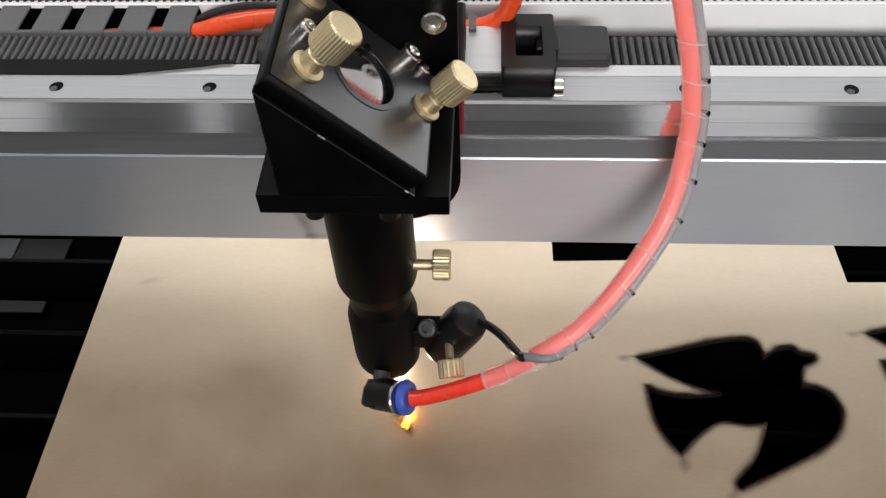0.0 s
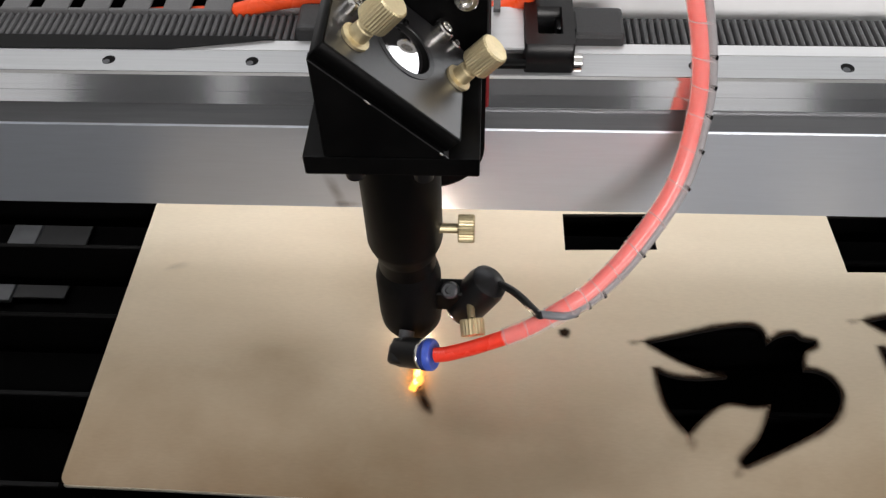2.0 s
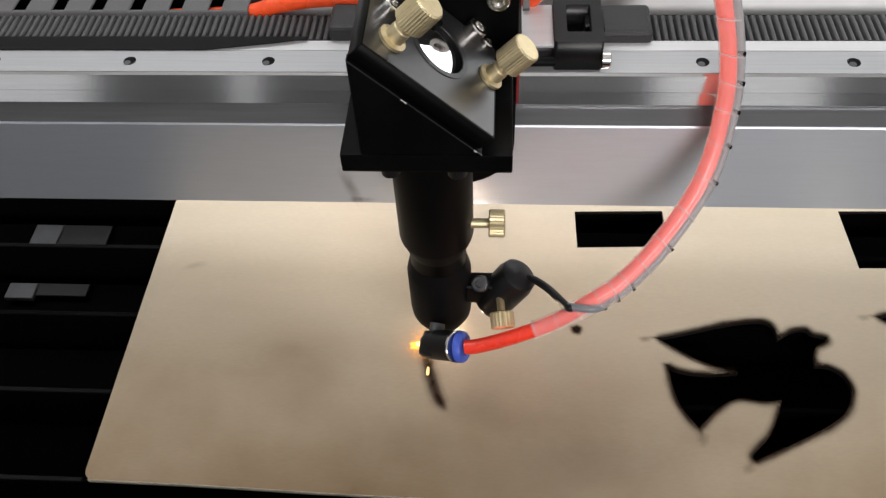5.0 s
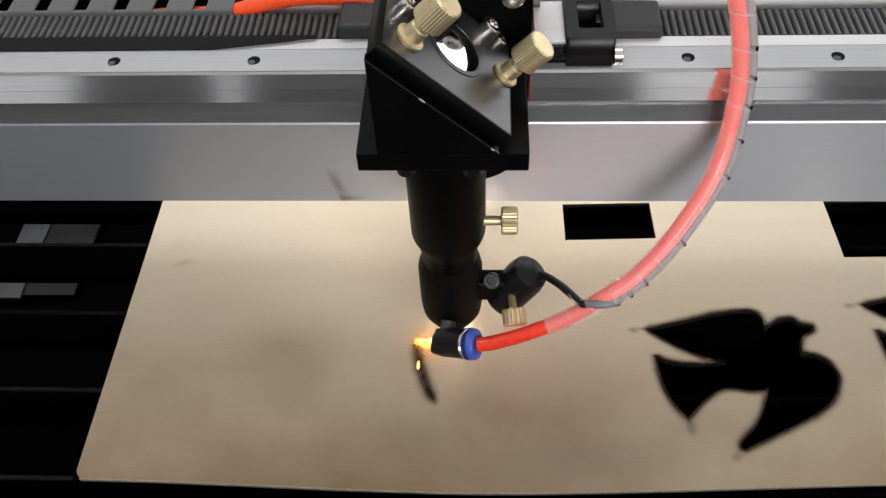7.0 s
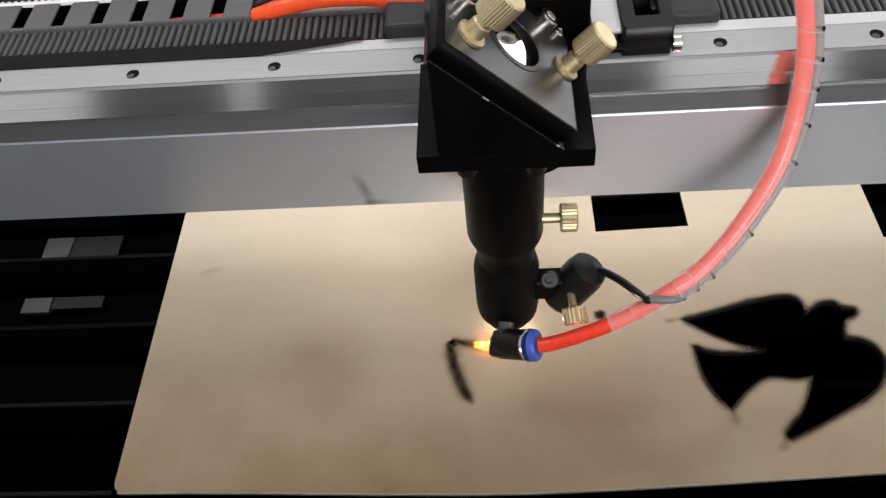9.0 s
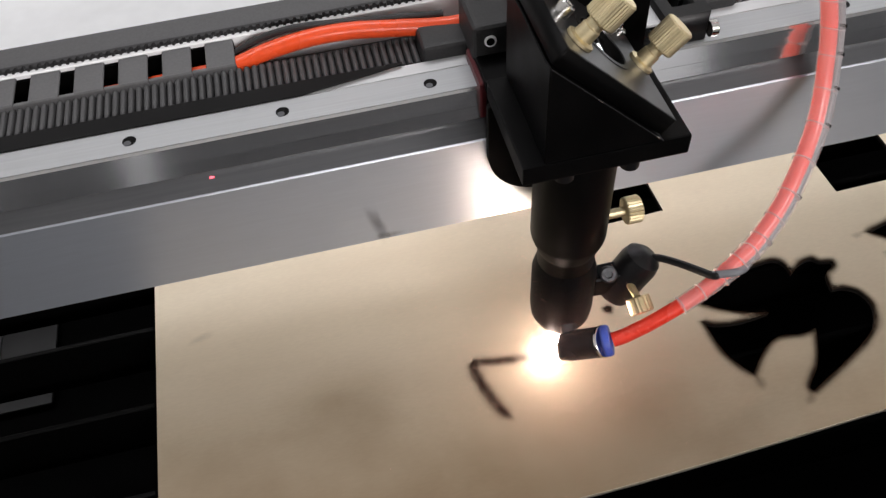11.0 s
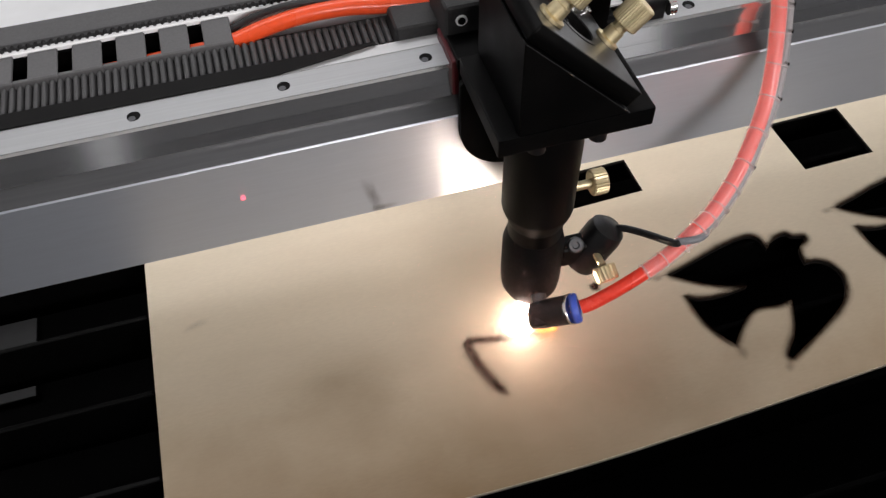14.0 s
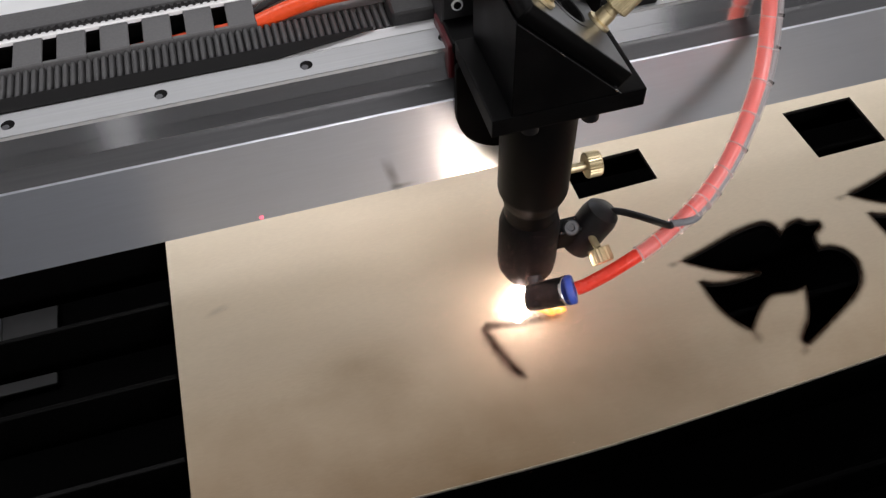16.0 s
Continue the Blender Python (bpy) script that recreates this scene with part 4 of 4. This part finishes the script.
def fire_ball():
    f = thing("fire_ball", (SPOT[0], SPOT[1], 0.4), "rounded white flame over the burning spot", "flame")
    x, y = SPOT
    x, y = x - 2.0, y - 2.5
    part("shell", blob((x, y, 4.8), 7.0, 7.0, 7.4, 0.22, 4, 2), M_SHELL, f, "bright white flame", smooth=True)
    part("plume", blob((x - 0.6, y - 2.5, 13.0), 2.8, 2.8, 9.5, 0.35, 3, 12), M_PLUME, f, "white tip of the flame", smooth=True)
    # Glare over the barrel and elbow, built as clouds of glowing flakes.
    glow_flakes("inner_glare", haze((x, y, 5.0), 5.0, 24000, 0.12, 1), M_GLARE_IN, f, "bright lens glare built of flakes")
    glow_flakes("warm_glare", haze((x, y - 4, 9.0), 10.5, 26000, 0.09, 2), M_GLARE_MID, f, "warm lens glare built of flakes")
    glow_flakes("outer_glare", haze((x + 2, y - 13, 20.0), 22.0, 60000, 0.07, 3), M_GLARE_OUT, f, "faint pinkish lens glare built of flakes")
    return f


def trailing_flame():
    f = thing("trailing_flame", (SPOT[0], SPOT[1], 0.6), "small orange flame licking along the fresh cut", "flame")
    x, y = SPOT
    for name, mat, c, r, sd in (("tongue", M_FLAME, (-3.5, 0.6, 2.0), (3.6, 2.4, 2.0), 5), ("tongue", M_FLAME, (0.5, -0.8, 2.6), (4.0, 3.0, 2.6), 6), ("tongue", M_FLAME, (4.5, 0.8, 2.8), (4.0, 3.2, 2.8), 7),
                                ("inner_tongue", M_FLAME_IN, (-1.5, 0.2, 2.9), (2.6, 1.5, 2.2), 8), ("inner_tongue", M_FLAME_IN, (3.0, 0.2, 3.4), (3.4, 2.3, 2.8), 9)):
        part(name, blob((x + c[0], y + c[1], c[2]), *[0.78 * q for q in r], 0.65, 3, sd), mat, f, "flickering flame tongue", smooth=True)
    glow_flakes("flame_edge", haze((x + 0.5, y, 3.0), 3.6, 4200, 0.14, 9), M_FLAME_EDGE, f, "faint orange edge of the flame")
    return f


def flare():
    f = thing("flare", (SPOT[0], SPOT[1], 0.6), "short white flare of the burning wood", "flame")
    x, y = SPOT
    part("flare_core", blob((x, y, 21.0), 15.0, 15.0, 16.0, 0.2, 4, 21), M_FLARE, f, "white inner flare", smooth=True)
    # The flare's own glare, again clouds of glowing flakes.
    glow_flakes("inner_glare", haze((x, y, 22.0), 10.5, 70000, 0.12, 5), M_GLARE_IN, f, "bright lens glare built of flakes")
    glow_flakes("outer_glare", haze((x, y, 24.0), 26, 90000, 0.09, 6), M_GLARE_OUT, f, "warm lens glare of the flare, built of flakes")
    return f


def ember():
    e = thing("ember", (159.6, 63, 0.3), "small glowing ember on the charred cut", "ember")
    part("coal", blob((159.6, 63, 0.3), 0.7, 2.5, 0.35, 0.5, 2, 9), M_EMBER, e, smooth=True)
    return e


room()
bed()
BOARD = board()
BURN, PIECES = burn_line()
GANTRY = gantry()
BELT_L = belt("drive_belt", -300, 134, 139.6, 157.0, 143.6, "black toothed drive belt running along the rail")
BELT_R = belt("drive_belt", 262, 640, 139.2, 156.6, 143.6, "black toothed drive belt running along the rail")
REAR_BELT = edge_belt()
CHAIN = drag_chain()
HEADOB = laser_head()
HOSEOB = air_hose()
FIRE = laser_fire()
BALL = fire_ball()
TAIL = trailing_flame()
FLARE = flare()
EMBER = ember()
DOT = part("pointer_dot", blob((60, 108.2, 92), 1.1, 0.25, 1.1, 0.3, 2, 4), M_DOT, base=(60, 108.2, 92))
tagged(DOT, "tiny red laser dot on the gantry beam", "laser dot")


# seconds, x, y (mm), lift, turn: the flame that runs behind the laser along the cut
TAIL_ROWS = [(0, 168, 50.0, 0, 80), (0.4, 167.0, 53.5, -2, 88), (0.8, 165.0, 53.0, -1, 84), (1.2, 162.4, 55.0, 0.5, 76), (1.6, 163.0, 58.0, 0, 84), (2.0, 161.5, 58.5, 0.5, 78),
             (2.4, 160.5, 61.5, 0, 84), (2.8, 160.8, 65.0, -1, 90), (3.2, 159.8, 62.5, 0, 80), (3.4, 159.2, 66.0, -6, 75), (3.65, 157.0, 72, -7, 60), (3.9, 152.0, 78, -3, 45), (4.0, 151.5, 79.0, 0, 40), (4.2, 152.5, 79.0, 0, 20),
             (6.3, 160.0, 74.2, -0.5, 5), (6.6, 161.5, 74.2, 0, 0), (7.0, 163.5, 74.8, 0.3, -6), (7.4, 166.5, 74.0, -0.8, 4), (7.8, 168.5, 73.4, -0.4, 0), (8.2, 171.0, 72.0, -0.8, 8),
             (8.6, 172.5, 72.2, -0.4, -5), (9.0, 177.0, 73.0, -0.4, 0), (9.2, 180.0, 73.0, -0.4, 6), (11.3, 200.0, 71.0, 0, 10), (12.5, 202.0, 70.5, 0, -10), (14.5, 196.0, 73.5, 0, -20), (16.0, 194.5, 75.5, 0, -16)]
BALL_ROWS = [(0, -260), (9.2, -260), (10.5, -40), (10.9, -1.5), (11.3, 0.5)] + [(11.5 + 0.5 * k, (0.0, 1.2, -0.6, 0.6, -1.2)[k % 5]) for k in range(10)]
FLARE_ROWS = [(0, -300), (10.7, -300), (11.2, -30), (11.4, -4.0), (11.55, 0.0), (11.7, -3.0), (11.85, -26), (12.0, -80.0), (12.4, -300), (16, -300)]
DOT_ROWS = [(t, x - 60, y - 108.2, z - 92, 0) for t, x, y, z in (
    (0, -160, 107.5, 118), (9.2, -160, 107.5, 118), (11.3, 79.1, 111.8, 129.4), (11.6, 80.5, 109.6, 126.4), (11.9, 79.2, 108.0, 122.1), (12.2, 75.9, 109.1, 113.6), (12.6, 66.8, 110.9, 101.1),
    (13, 68.0, 112.6, 87.1), (13.4, 71.6, 113.1, 93.2), (13.8, 71.8, 113.7, 98.9), (14.2, 62.6, 114.4, 105.2), (14.6, 58.9, 115.7, 100.7), (15, 60.6, 116.7, 94.6),
    (15.3, 64.0, 117.7, 87.7), (15.6, 64.3, 118.8, 80.7), (16, 61.1, 119.8, 75.0))]


def moved(ob, rows):
    b = Vector((0, 0, 0)) if ob.parent else BASE[ob]
    walk(ob, [(t, pose((b.x + x) * MM, (b.y + y) * MM, (b.z + z) * MM, 0, 0, r)) for t, x, y, z, r in rows])


def motions():
    carried = [(t, x * 1000, y * 1000, 0, 0) for t, x, y in HEAD]
    for ob in (HEADOB, HOSEOB, BELT_L, BELT_R):
        moved(ob, carried)
    moved(FIRE, [(t, x + 5.2, y + 10.0, -0.6, 0) for t, x, y, z, r in carried])
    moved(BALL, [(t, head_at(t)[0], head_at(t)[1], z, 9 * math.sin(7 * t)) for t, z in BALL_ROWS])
    moved(DOT, DOT_ROWS)
    for ob in (GANTRY, REAR_BELT, CHAIN):
        moved(ob, [(t, 0, y, 0, 0) for t, x, y, z, r in carried])
    moved(TAIL, [(t, x - SPOT[0], y - SPOT[1], z, r) for t, x, y, z, r in TAIL_ROWS])
    moved(FLARE, [(t, head_at(t)[0] - 7, head_at(t)[1] - 18, z + 5, 0) for t, z in FLARE_ROWS])
    moved(EMBER, [(0, 0, 0, -1.4, 0), (3.6, 0, 0, -1.4, 0), (3.9, 0, 0, 0, 0), (8.5, 0, 0, 0, 0), (8.9, 0, 0, -1.4, 0), (16, 0, 0, -1.4, 0)])
    for ob, t in PIECES:
        if t <= 0.15:
            moved(ob, [(0, 0, 0, 0.22, 0), (16, 0, 0, 0.22, 0)])
        else:
            a, b = max(0.05, t - 0.1), min(15.95, t + 0.1)
            moved(ob, [(0, 0, 0, -1.2, 0), (a, 0, 0, -1.2, 0), (b, 0, 0, 0.22, 0), (16, 0, 0, 0.22, 0)])


motions()
